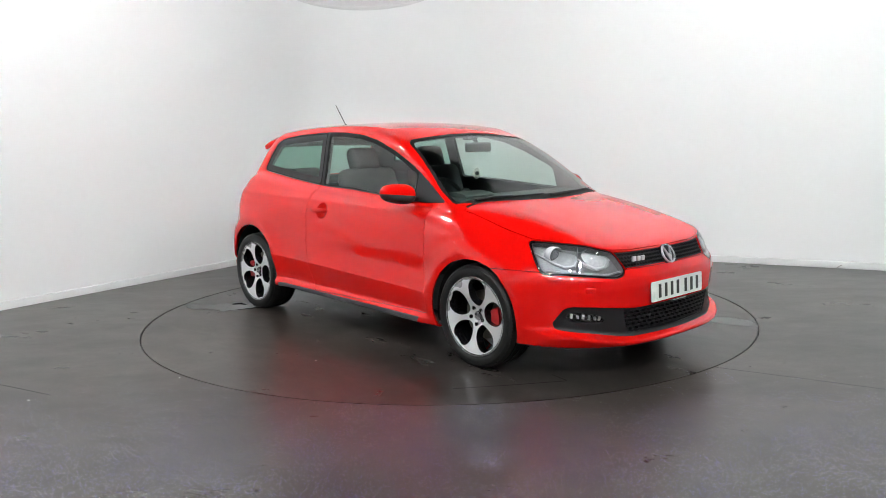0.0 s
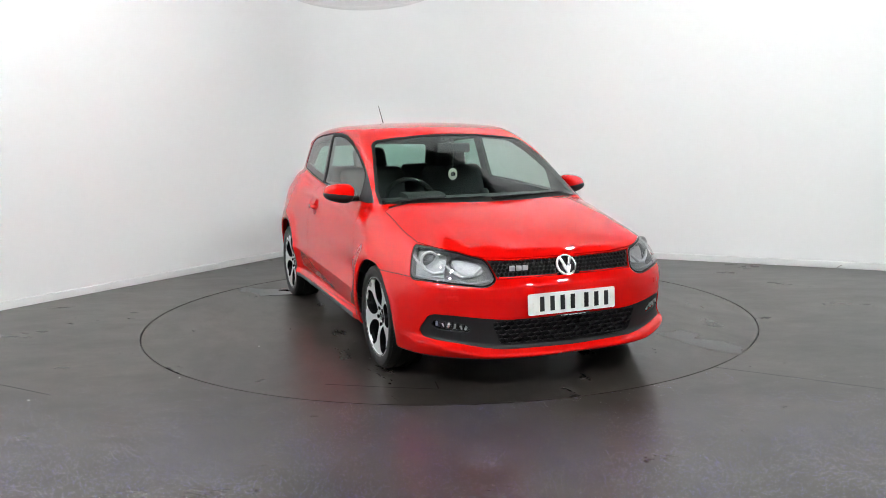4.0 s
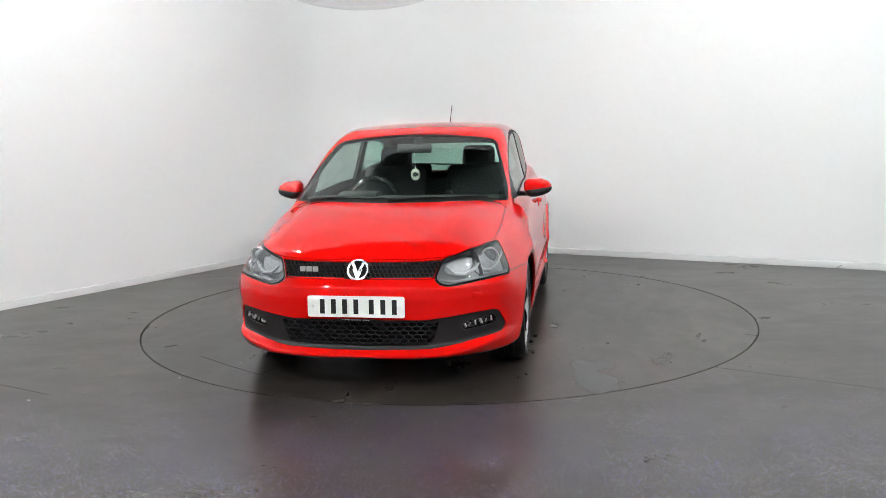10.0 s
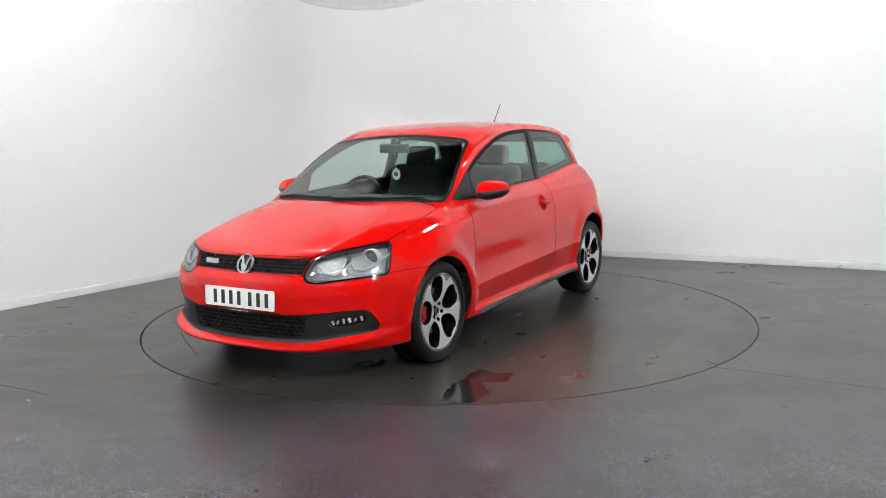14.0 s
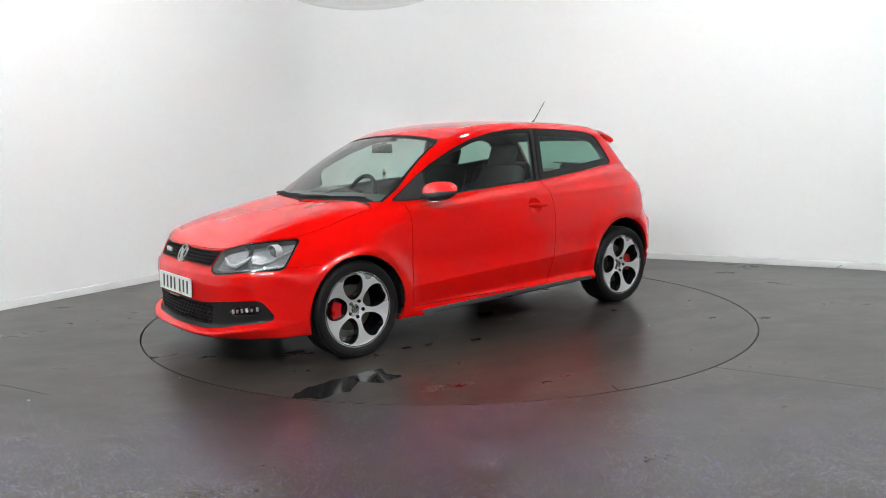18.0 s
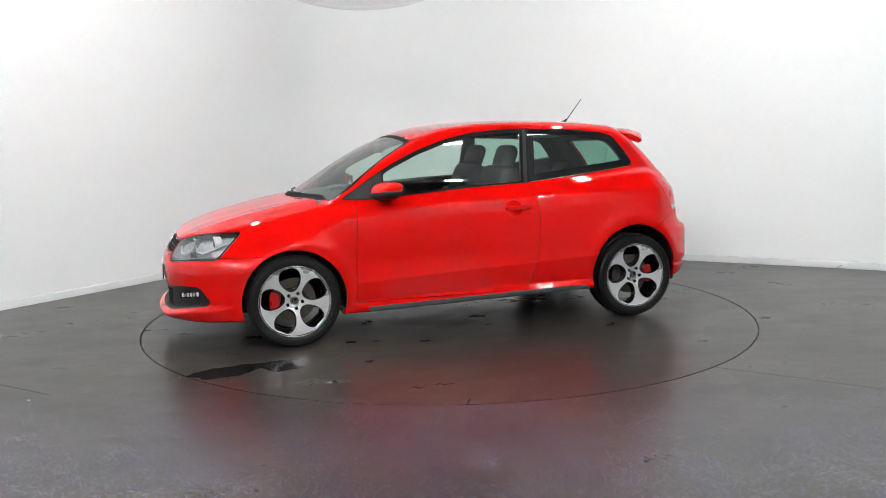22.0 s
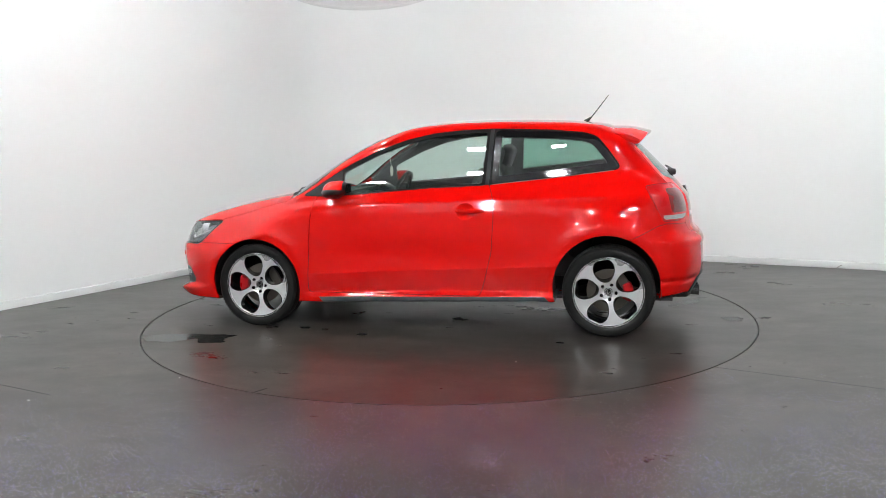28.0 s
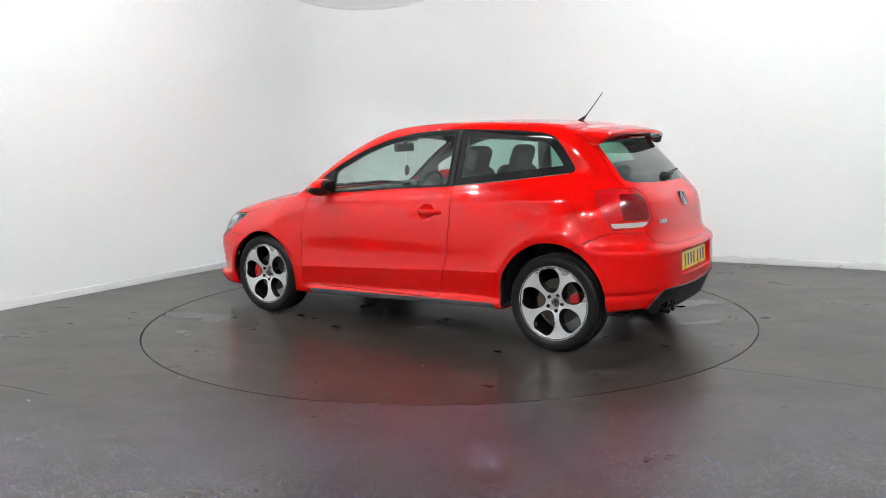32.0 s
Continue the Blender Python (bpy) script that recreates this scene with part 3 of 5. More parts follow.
def round_poly(poly, r=0.02, n=4):
    """The polygon with its corners rounded off."""
    out = []
    poly = [Vector(p) for p in poly]
    for i, p in enumerate(poly):
        a, b = poly[i - 1], poly[(i + 1) % len(poly)]
        da, db = min(r, (a - p).length * 0.45), min(r, (b - p).length * 0.45)
        s, e = p + (a - p).normalized() * da, p + (b - p).normalized() * db
        for k in range(n + 1):
            t = k / n
            out.append(tuple((1 - t) ** 2 * s + 2 * t * (1 - t) * p + t * t * e))
    return out


XZ, YZ = [0, 2], [1, 2]
POLY = {
    "dlo": round_poly([(0.905, 0.935), (0.732, 0.928), (0.502, 0.941), (0.348, 0.954), (-0.04, 0.984), (-0.44, 1.002), (-0.823, 1.040), (-1.285, 1.092), (-1.306, 1.118), (-1.234, 1.220), (-1.155, 1.315), (-1.07, 1.345), (-0.851, 1.366), (-0.464, 1.381), (-0.25, 1.375), (-0.053, 1.357), (0.146, 1.316), (0.345, 1.247), (0.541, 1.157), (0.658, 1.091), (0.822, 0.985)], 0.03),
    "door_glass": round_poly([(0.60, 0.948), (0.348, 0.966), (-0.04, 0.996), (-0.388, 1.012), (-0.418, 1.352), (-0.25, 1.348), (-0.053, 1.330), (0.146, 1.288), (0.345, 1.218), (0.541, 1.126), (0.60, 1.092)], 0.02),
    "quarter_glass": round_poly([(-0.452, 1.010), (-0.823, 1.049), (-1.27, 1.100), (-1.292, 1.120), (-1.224, 1.214), (-1.147, 1.305), (-1.07, 1.334), (-0.851, 1.354), (-0.476, 1.369)], 0.03),
    "door": round_poly([(0.803, 0.93), (0.822, 0.674), (0.834, 0.40), (0.838, 0.262), (-0.385, 0.262), (-0.405, 0.32), (-0.432, 0.412), (-0.468, 0.567), (-0.481, 0.80), (-0.470, 0.93), (-0.436, 1.003), (-0.436, 1.05), (0.5, 1.05)], 0.03),
    "screen": round_poly([(-0.3, 1.349), (0, 1.352), (0.2, 1.347), (0.40, 1.331), (0.53, 1.315), (0.572, 1.29), (0.632, 1.15), (0.685, 1.0), (0.70, 0.90), (-0.3, 0.90)], 0.02),
    "headlamp": round_poly([(0.402, 0.602), (0.435, 0.698), (0.50, 0.716), (0.56, 0.738), (0.64, 0.751), (0.70, 0.757), (0.95, 0.765), (0.95, 0.597), (0.70, 0.588), (0.60, 0.576), (0.48, 0.560), (0.43, 0.572)], 0.025),
    "lamp_in": round_poly([(0.455, 0.640), (0.50, 0.625), (0.575, 0.632), (0.60, 0.665), (0.60, 0.716), (0.52, 0.698), (0.46, 0.682)], 0.02),
    "lamp_out": round_poly([(0.615, 0.640), (0.645, 0.618), (0.725, 0.618), (0.90, 0.63), (0.90, 0.742), (0.70, 0.745), (0.62, 0.715)], 0.02),
    "grille": [(-0.1, 0.600), (0.398, 0.604), (0.432, 0.695), (0.3, 0.688), (-0.1, 0.685)],
    "intake": round_poly([(-0.1, 0.392), (0.36, 0.390), (0.41, 0.395), (0.60, 0.416), (0.70, 0.422), (0.724, 0.408), (0.754, 0.330), (0.744, 0.298), (0.70, 0.288), (0.60, 0.273), (0.48, 0.250), (0.38, 0.238), (-0.1, 0.232)], 0.014),
    "mesh": round_poly([(-0.1, 0.382), (0.435, 0.382), (0.396, 0.272), (0.372, 0.256), (-0.1, 0.250)], 0.015),
    "fog": round_poly([(0.535, 0.342), (0.572, 0.372), (0.64, 0.384), (0.706, 0.390), (0.712, 0.360), (0.692, 0.338), (0.552, 0.322)], 0.02),
    "tail_lamp": round_poly([(-1.462, 0.99), (-1.53, 1.0), (-1.95, 1.004), (-1.95, 0.760), (-1.582, 0.762)], 0.015),
    "hatch": round_poly([(-0.1, 0.648), (0.40, 0.655), (0.52, 0.676), (0.565, 0.72), (0.575, 0.78), (0.57, 0.85), (0.583, 0.95), (0.60, 1.0), (0.59, 1.06), (0.54, 1.27), (0.50, 1.42), (-0.1, 1.42)], 0.04),
    "bowl": round_poly([(0.525, 0.812), (0.70, 0.812), (0.69, 0.90), (0.66, 0.972), (0.52, 0.968)], 0.03),
    "rear_glass": round_poly([(-0.1, 1.018), (0.3, 1.022), (0.50, 1.032), (0.558, 1.048), (0.535, 1.13), (0.49, 1.29), (-0.1, 1.30)], 0.03),
    "diffuser": round_poly([(-0.1, 0.10), (-0.1, 0.366), (0.44, 0.382), (0.50, 0.381), (0.565, 0.327), (0.588, 0.27), (0.61, 0.1)], 0.02),
}
GAPW = 0.0022


def headlamp_sdf(P):
    """Front view outline, closed at the side by a slanting edge."""
    edge = (1.545 + (0.745 - P[:, 2]) * 1.0 - P[:, 0]) * 0.8
    return smax(poly_sdf(P[:, YZ], POLY["headlamp"]), edge, 0.024)


def tail_lamp_sdf(P):
    inner = np.interp(P[:, 2], [0.755, 0.77, 0.785, 0.815, 0.875, 0.96, 0.985, 1.0], [0.66, 0.585, 0.545, 0.512, 0.508, 0.499, 0.51, 0.54])
    return np.maximum(poly_sdf(P[:, XZ], POLY["tail_lamp"]), inner - np.abs(P[:, 1]))


def bonnet_sdf(P):
    x, s, z = P[:, 0], np.abs(P[:, 1]), P[:, 2]
    edge = 0.690 - 0.02 * ease(x, 1.3, 1.65) - 0.32 * np.maximum(0, x - 1.62) ** 1.5
    rear = 0.010 - (house(x, s, z) - lower(x, s, z))
    low = np.interp(s, [0, 0.3, 0.43, 0.5, 0.6, 0.7, 0.8], [0.693, 0.696, 0.704, 0.716, 0.741, 0.770, 0.8]) - z
    return np.maximum(np.maximum(s - edge, rear), low)


def fbumper_sdf(P):
    x, z = P[:, 0], P[:, 2]
    line = 0.602 + 0.0 * x
    return np.maximum(z - line, 1.33 - x)


def strip_ends(P):
    """Slanting ends of the plastic sill strip."""
    rise = skirt_z(P[:, 0]) - P[:, 2]
    return np.maximum(P[:, 0] - 0.765 + 0.7 * rise, -0.825 - 0.9 * rise - P[:, 0])


def rbumper_sdf(P):
    x, s, z = P[:, 0], np.abs(P[:, 1]), P[:, 2]
    line = np.interp(-x, [1.3, 1.38, 1.55, 1.60, 1.75, 1.95], [0.62, 0.655, 0.735, 0.746, 0.735, 0.655])
    return np.maximum(z - line, x + 1.3)


def along_surface(f):
    """f rescaled to the distance measured along the body's skin."""
    def g(P):
        if not len(P):
            return np.zeros(0)
        v = f(P)
        near = np.abs(v) < 0.03
        if near.any():
            Q = P[near]
            n = normals_of(Q)
            d = np.empty_like(Q)
            for i in range(3):
                e = np.zeros(3)
                e[i] = 0.001
                d[:, i] = (f(Q + e) - f(Q - e)) / 0.002
            d = d - (d * n).sum(1)[:, None] * n
            v = v.copy()
            v[near] = v[near] / np.clip(np.linalg.norm(d, axis=1), 0.12, 1.5)
        return v
    return g


def build_shell():
    V, T = body_half()

    def cen():
        return V[T].mean(1)

    def sdf(name, axes):
        return lambda P: poly_sdf(P[:, axes], POLY[name])

    nz = lambda: normals_of(cen())
    side = lambda: np.abs(nz()[:, 1]) > 0.3
    for a in (FARCH, RARCH):
        V, T = cut(V, T, lambda P: np.hypot(P[:, 0] - a[0], P[:, 2] - a[1]) - a[2], cen()[:, 1] > 0.5)
        c = cen()
        T = T[~((np.hypot(c[:, 0] - a[0], c[:, 2] - a[1]) < a[2]) & (c[:, 1] > 0.5))]
    # edge loops along the crease and round the handle's hollow
    for off in (-0.012, -0.004, 0.0, 0.004, 0.012):
        V, T = cut(V, T, lambda P: P[:, 2] - crease_z(P[:, 0]) - off, (cen()[:, 1] > 0.6) & (np.abs(cen()[:, 0]) < 0.95) & (np.abs(cen()[:, 2] - 0.44) < 0.12))
    for zc in (0.196, 0.21, 0.222, 0.234, 0.246):
        V, T = cut(V, T, lambda P: lip_z(np.abs(P[:, 1]), P[:, 2]) - zc, (cen()[:, 0] > 1.6) & (cen()[:, 2] < 0.34))
    for off in (-0.014, -0.006, 0.002):
        V, T = cut(V, T, lambda P: plate_recess(P[:, 1], P[:, 2]) - off, (cen()[:, 0] < -1.7) & (cen()[:, 1] < 0.36) & (np.abs(cen()[:, 2] - 0.53) < 0.12))
    for q in (1.03, 0.97, 0.75, 0.45):
        V, T = cut(V, T, lambda P: np.sqrt(((P[:, 0] + 0.29) / 0.064) ** 2 + ((P[:, 2] - 0.832) / 0.056) ** 2) - q, (cen()[:, 1] > 0.6) & (np.abs(cen()[:, 0] + 0.29) < 0.12) & (np.abs(cen()[:, 2] - 0.83) < 0.1))
    jobs = [
        ("dlo", sdf("dlo", XZ), 0, lambda c: (c[:, 2] > 0.88) & (c[:, 1] > 0.42)),
        ("door", sdf("door", XZ), 1, lambda c: (c[:, 1] > 0.5) & (c[:, 2] < 1.02)),
        ("door_glass", sdf("door_glass", XZ), 0, lambda c: (c[:, 2] > 0.88) & (c[:, 1] > 0.42)),
        ("quarter_glass", sdf("quarter_glass", XZ), 0, lambda c: (c[:, 2] > 0.88) & (c[:, 1] > 0.42)),
        ("screen", sdf("screen", YZ), 0, lambda c: (c[:, 0] > 0.1) & (c[:, 2] > 0.93)),
        ("bonnet", bonnet_sdf, 1, lambda c: (c[:, 0] > 0.8) & (c[:, 2] > 0.6)),
        ("headlamp", headlamp_sdf, 1, lambda c: (c[:, 0] > 1.5)),
        ("grille", sdf("grille", YZ), 0, lambda c: (c[:, 0] > 1.7)),
        ("intake", sdf("intake", YZ), 0, lambda c: (c[:, 0] > 1.6)),
        ("fbumper", fbumper_sdf, 1, lambda c: (c[:, 0] > 1.35)),
        ("tail_lamp", tail_lamp_sdf, 1, lambda c: (c[:, 0] < -1.4) & (c[:, 1] > 0.5)),
        ("hatch", sdf("hatch", YZ), 1, lambda c: (c[:, 0] < -1.3) & (c[:, 2] > 0.6)),
        ("rear_glass", sdf("rear_glass", YZ), 0, lambda c: (c[:, 0] < -1.3) & (c[:, 2] > 0.9)),
        ("rbumper", rbumper_sdf, 1, lambda c: c[:, 0] < -1.32),
        ("diffuser", sdf("diffuser", YZ), 0, lambda c: c[:, 0] < -1.6),
        ("reverse", lambda P: np.maximum(tail_lamp_sdf(P) + 0.011, P[:, 2] - 0.800), 0, lambda c: (c[:, 0] < -1.58) & (c[:, 1] > 0.5)),
        ("bowl", lambda P: poly_sdf(P[:, YZ], POLY["bowl"]), 0, lambda c: (c[:, 0] < -1.55) & (c[:, 1] > 0.5)),
        ("lamp_rim", lambda P: -(headlamp_sdf(P) + 0.010), 0, lambda c: (c[:, 0] > 1.5)),
        ("lamp_in", lambda P: poly_sdf(P[:, YZ], POLY["lamp_in"]), 0, lambda c: (c[:, 0] > 1.5)),
        ("lamp_out", lambda P: poly_sdf(P[:, YZ], POLY["lamp_out"]), 0, lambda c: (c[:, 0] > 1.5)),
        ("screen_rim", lambda P: np.minimum(-(poly_sdf(P[:, YZ], POLY["screen"]) + 0.016), lower(P[:, 0], P[:, 1], P[:, 2]) - 0.016), 0, lambda c: (c[:, 0] > 0.1) & (c[:, 2] > 0.93)),
        ("quarter_in", lambda P: poly_sdf(P[:, XZ], POLY["quarter_glass"]) + 0.045, 0, lambda c: (c[:, 2] > 0.88) & (c[:, 1] > 0.42)),
        ("mesh", sdf("mesh", YZ), 0, lambda c: (c[:, 0] > 1.7)),
        ("fog", sdf("fog", YZ), 0, lambda c: (c[:, 0] > 1.6)),
        ("sail", lambda P: np.maximum(poly_sdf(P[:, XZ], POLY["dlo"]) + 0.004, 0.612 - P[:, 0]), 0, lambda c: (c[:, 2] > 0.88) & (c[:, 1] > 0.42)),
        ("pillar", lambda P: np.maximum(poly_sdf(P[:, XZ], POLY["dlo"]) + 0.006, np.abs(P[:, 0] + 0.438 + 0.08 * (P[:, 2] - 1.2)) - 0.013), 0, lambda c: (c[:, 2] > 0.88) & (c[:, 1] > 0.42)),
    ]
    jobs = [(name, along_surface(f) if gap else f, gap, where) for name, f, gap, where in jobs]
    for name, f, gap, where in jobs:
        for off in ((-GAPW, GAPW) if gap else (0.0,)):
            V, T = cut(V, T, lambda P: f(P) - off, where(cen()))
    V, T = cut(V, T, lambda P: house(P[:, 0], P[:, 1], P[:, 2]) - lower(P[:, 0], P[:, 1], P[:, 2]), (cen()[:, 0] > 0.7) & (cen()[:, 0] < 1.2) & (cen()[:, 2] > 0.9) & (cen()[:, 1] < 0.7))
    V, T = cut(V, T, lambda P: P[:, 2] - skirt_z(P[:, 0]), (np.abs(cen()[:, 0]) < 1.0))
    V, T = cut(V, T, lambda P: P[:, 2] - skirt_z(P[:, 0]) - 0.026, (np.abs(cen()[:, 0]) < 1.0) & (cen()[:, 1] > 0.6))
    V, T = cut(V, T, strip_ends, (np.abs(cen()[:, 0]) < 1.0) & (cen()[:, 2] < 0.29))
    # settle the new points on the form
    for _ in range(2):
        g = field_grad(V)
        V = V - (body_field(V) / np.maximum((g * g).sum(1), 1e-6))[:, None] * g
    c = V[T].mean(1)
    reg = np.full(len(T), "quarter", dtype=object)
    x, y, z = c.T
    reg[(z > 1.12)] = "roof"
    reg[(x > 0.5) & (z < 1.0)] = "wing"
    reg[(np.abs(x) < 1.0) & (z < skirt_z(x) + 0.026)] = "sill"
    reg[(np.abs(x) < 1.0) & (z < skirt_z(x)) & (strip_ends(c) < 0)] = "skirt"
    val = {name: f(c) for name, f, _, _ in jobs}
    where_of = {name: w(c) for name, _, _, w in jobs}
    gaps = np.zeros(len(T), bool)
    order = ["rbumper", "fbumper", "door", "hatch", "rear_glass", "tail_lamp", "screen", "bonnet", "headlamp", "grille", "intake", "diffuser", "bowl", "reverse", "mesh", "fog", "dlo", "door_glass", "quarter_glass", "quarter_in", "sail", "pillar"]
    gapped = {name for name, _, g, _ in jobs if g}
    for name in order:
        w = where_of[name]
        if name == "door":
            w = w & (z < 1.02)
        reg[w & (val[name] < 0)] = name
        if name in gapped:
            g = w & (np.abs(val[name]) < GAPW)
            gaps = (gaps & ~(w & (val[name] < -GAPW))) | g
        else:
            gaps &= ~(w & (val[name] < 0))
    reg[(reg == "headlamp") & (val["lamp_rim"] < 0)] = "lamp_rim"
    for k in ("lamp_in", "lamp_out"):
        reg[(reg == "headlamp") & (val[k] < 0)] = k
    reg[(reg == "screen") & (val["screen_rim"] < 0)] = "screen_rim"
    cowl = np.isin(reg, ["wing", "screen"]) & (x > 0.85) & (x < 1.2) & (y < 0.66) & (z > 0.9) & (house(x, y, z) > lower(x, y, z))
    reg[cowl] = "cowl"
    reg[(z < 0.2) & (reg != "skirt") & (reg != "sill")] = "under"
    reg[gaps] = "gap"
    return V, T, reg


def flange(V, T, N, depth):
    """The sheet with its rim turned inwards, so that its thickness shows."""
    E = np.concatenate([T[:, [0, 1]], T[:, [1, 2]], T[:, [2, 0]]])
    key = np.sort(E, axis=1)
    uq, first, cnt = np.unique(key, axis=0, return_index=True, return_counts=True)
    E = E[first[cnt == 1]]
    if not len(E):
        return V, T, N
    a, b = V[E[:, 0]], V[E[:, 1]]
    na, nb = N[E[:, 0]], N[E[:, 1]]
    out = np.cross(b - a, na)
    out /= np.maximum(np.linalg.norm(out, axis=1), 1e-9)[:, None]
    n, m = len(V), len(E)
    V2 = np.concatenate([V, a, b, b - nb * depth, a - na * depth])
    N2 = np.concatenate([N, out, out, out, out])
    i = np.arange(m)
    if depth < 0:
        N2[n:] *= -1
        q = np.concatenate([np.stack([n + i, n + 3 * m + i, n + 2 * m + i], 1), np.stack([n + i, n + 2 * m + i, n + m + i], 1)])
        return V2, np.concatenate([T, q]), N2
    q = np.concatenate([np.stack([n + i, n + 3 * m + i, n + 2 * m + i], 1), np.stack([n + i, n + 2 * m + i, n + m + i], 1)])
    return V2, np.concatenate([T, q]), N2


def take(V, T, sel, push=0.0, both=False, depth=0.012):
    """The chosen triangles as a sheet of their own, with normals from the form; both: with its mirror half."""
    t = T[sel]
    uq, inv = np.unique(t, return_inverse=True)
    v, t = V[uq], inv.reshape(-1, 3)
    n = normals_of(v)
    v = v - n * push
    if both:
        m = len(v)
        v2, n2 = v * [1, -1, 1], n * [1, -1, 1]
        # weld on the middle plane
        mid = np.abs(v[:, 1]) < 1e-5
        idx = np.where(mid, np.arange(m), np.arange(m) + m)
        v, n, t = np.concatenate([v, v2]), np.concatenate([n, n2]), np.concatenate([t, idx[t][:, [0, 2, 1]]])
    if depth:
        v, t, n = flange(v, t, n, depth)
    return v, t, n


def flip(v, t, n):
    return v * [1, -1, 1], t[:, [0, 2, 1]], n * [1, -1, 1]


car = empty("car", "bright red three-door hatchback with black trim and alloy wheels", "car")
SV, ST, REG = build_shell()


def body_panel(name, regs, material, parent=car, label="", push=0.0, depth=0.012):
    sel = np.isin(REG, regs)
    v, t, n = take(SV, ST, sel, push, True, depth)
    return mesh_ob(name, v, t, material, parent, label, n)


def side_panels(name, regs, material, parents=(car, car), label="", push=0.0, depth=0.012):
    sel = np.isin(REG, regs)
    v, t, n = take(SV, ST, sel, push, False, depth)
    a = mesh_ob(name, v, t, material, parents[0], label, n)
    b = mesh_ob(name, *flip(v, t, n)[:2], material, parents[1], label, flip(v, t, n)[2])
    return a, b


bonnet = body_panel("bonnet", ["bonnet"], PAINT)
body_panel("body_shell", ["roof", "quarter"], PAINT, depth=0.004)
side_panels("front_wing", ["wing"], PAINT)
doors = side_panels("door", ["door"], PAINT)
side_panels("sill", ["sill"], PAINT, depth=0.02)
side_panels("side_skirt", ["skirt"], SILLGREY, label="grey plastic lower sill strip", depth=0.02)
front_bumper = body_panel("front_bumper", ["fbumper"], PAINT)
rear_bumper = body_panel("rear_bumper", ["rbumper"], PAINT)
tailgate = body_panel("tailgate", ["hatch"], PAINT)
windscreen = body_panel("windscreen", ["screen"], GLASS, label="clear greenish windscreen", depth=0)
rear_window = body_panel("rear_window", ["rear_glass"], PRIVACY, tailgate, "tinted rear window", depth=0)
side_panels("door_window", ["door_glass"], GLASS, doors, "greenish side window", push=0.004, depth=0)
side_panels("window_border", ["quarter_glass"], GLOSSBLACK, (car, car), "gloss black glass border", push=0.003, depth=0)
side_panels("quarter_window", ["quarter_in"], PRIVACY, (car, car), "dark tinted rear quarter window", push=0.003, depth=0)
side_panels("window_frame", ["dlo"], BORDER, (car, car), "black window frame", push=0.002)
side_panels("sail_panel", ["sail"], TRIM, (car, car), "grey plastic corner panel", push=0.001)
side_panels("pillar_trim", ["pillar"], TRIM, (car, car), "grey pillar strip", push=0.0)
body_panel("screen_border", ["screen_rim"], BORDER, label="black windscreen border", depth=0)
side_panels("cowl", ["cowl"], BLACK, push=0.004)
body_panel("underbody", ["under"], BLACK)
tagged(body_panel("shut_lines", ["gap"], GAP, push=0.009, depth=0), kind="stuff")
body_panel("grille_backing", ["grille"], GAP, front_bumper, push=0.035, depth=0)
body_panel("intake_frame", ["intake"], BLACK, front_bumper, "matt black lower intake surround", push=0.006)
body_panel("intake_backing", ["mesh"], GAP, front_bumper, push=0.04, depth=0)
headlamps = side_panels("headlight", ["headlamp", "lamp_in", "lamp_out"], LENS, label="clear-lensed headlight with dark housing", push=0.002, depth=0)
side_panels("lamp_rim", ["lamp_rim"], GLOSSBLACK, headlamps, "dark lamp edge", push=0.0015, depth=0)
side_panels("reflector", ["lamp_in"], SILVER, headlamps, "silver lamp reflector", push=0.035, depth=0.012)
side_panels("projector_plate", ["lamp_out"], SILVER, headlamps, "silver projector surround", push=0.038, depth=0.01)
side_panels("housing", ["headlamp", "lamp_rim", "lamp_in", "lamp_out"], LAMPGREY, headlamps, "grey lamp housing", push=0.05, depth=-0.046)
side_panels("fog_lens", ["fog"], LENS, label="clear front fog light", push=0.008, depth=0)
side_panels("fog_pocket", ["fog"], DARKCHROME, push=0.03, depth=0)
tail_lamps = side_panels("tail_light", ["tail_lamp"], REDLENS, label="dark red rear light cluster", push=0.001)
side_panels("lamp_bowl", ["bowl"], DEEPRED, tail_lamps, "darker red lamp bowl", push=0.001)
side_panels("reverse_lens", ["reverse"], PALELENS, tail_lamps, "clear reversing light strip", push=0.002)
body_panel("diffuser", ["diffuser"], BLACK, rear_bumper, "black lower rear apron", push=0.004)
# inner lining, so that the cabin is dark
body_panel("cabin_lining", ["roof", "quarter", "door", "hatch", "dlo", "quarter_glass", "sail", "pillar", "sill", "skirt", "tail_lamp", "bowl", "reverse"], CABIN, label="dark cabin lining", push=0.028, depth=-0.024)


def surface(points, direction, start=2.6):
    """Where rays along a direction (towards the body) meet its form."""
    P = np.asarray(points, float).reshape(-1, 3)
    d = np.asarray(direction, float)
    P = P - d * start
    lo, hi = np.zeros(len(P)), np.full(len(P), start)
    found = np.zeros(len(P), bool)
    for k in range(1, 131):
        t = k * start / 130
        inside = (body_field(P + d * t) < 0) & ~found
        hi[inside], lo[inside] = t, t - start / 130
        found |= inside
    for _ in range(18):
        m = (lo + hi) / 2
        inside = body_field(P + d * m[:, None]) < 0
        hi, lo = np.where(inside, m, hi), np.where(inside, lo, m)
    return P + d * hi[:, None]


def on_front(y, z):
    y, z = np.broadcast_arrays(np.asarray(y, float), z)
    return surface(np.stack([0 * y, y, z], -1).reshape(-1, 3), (-1, 0, 0))


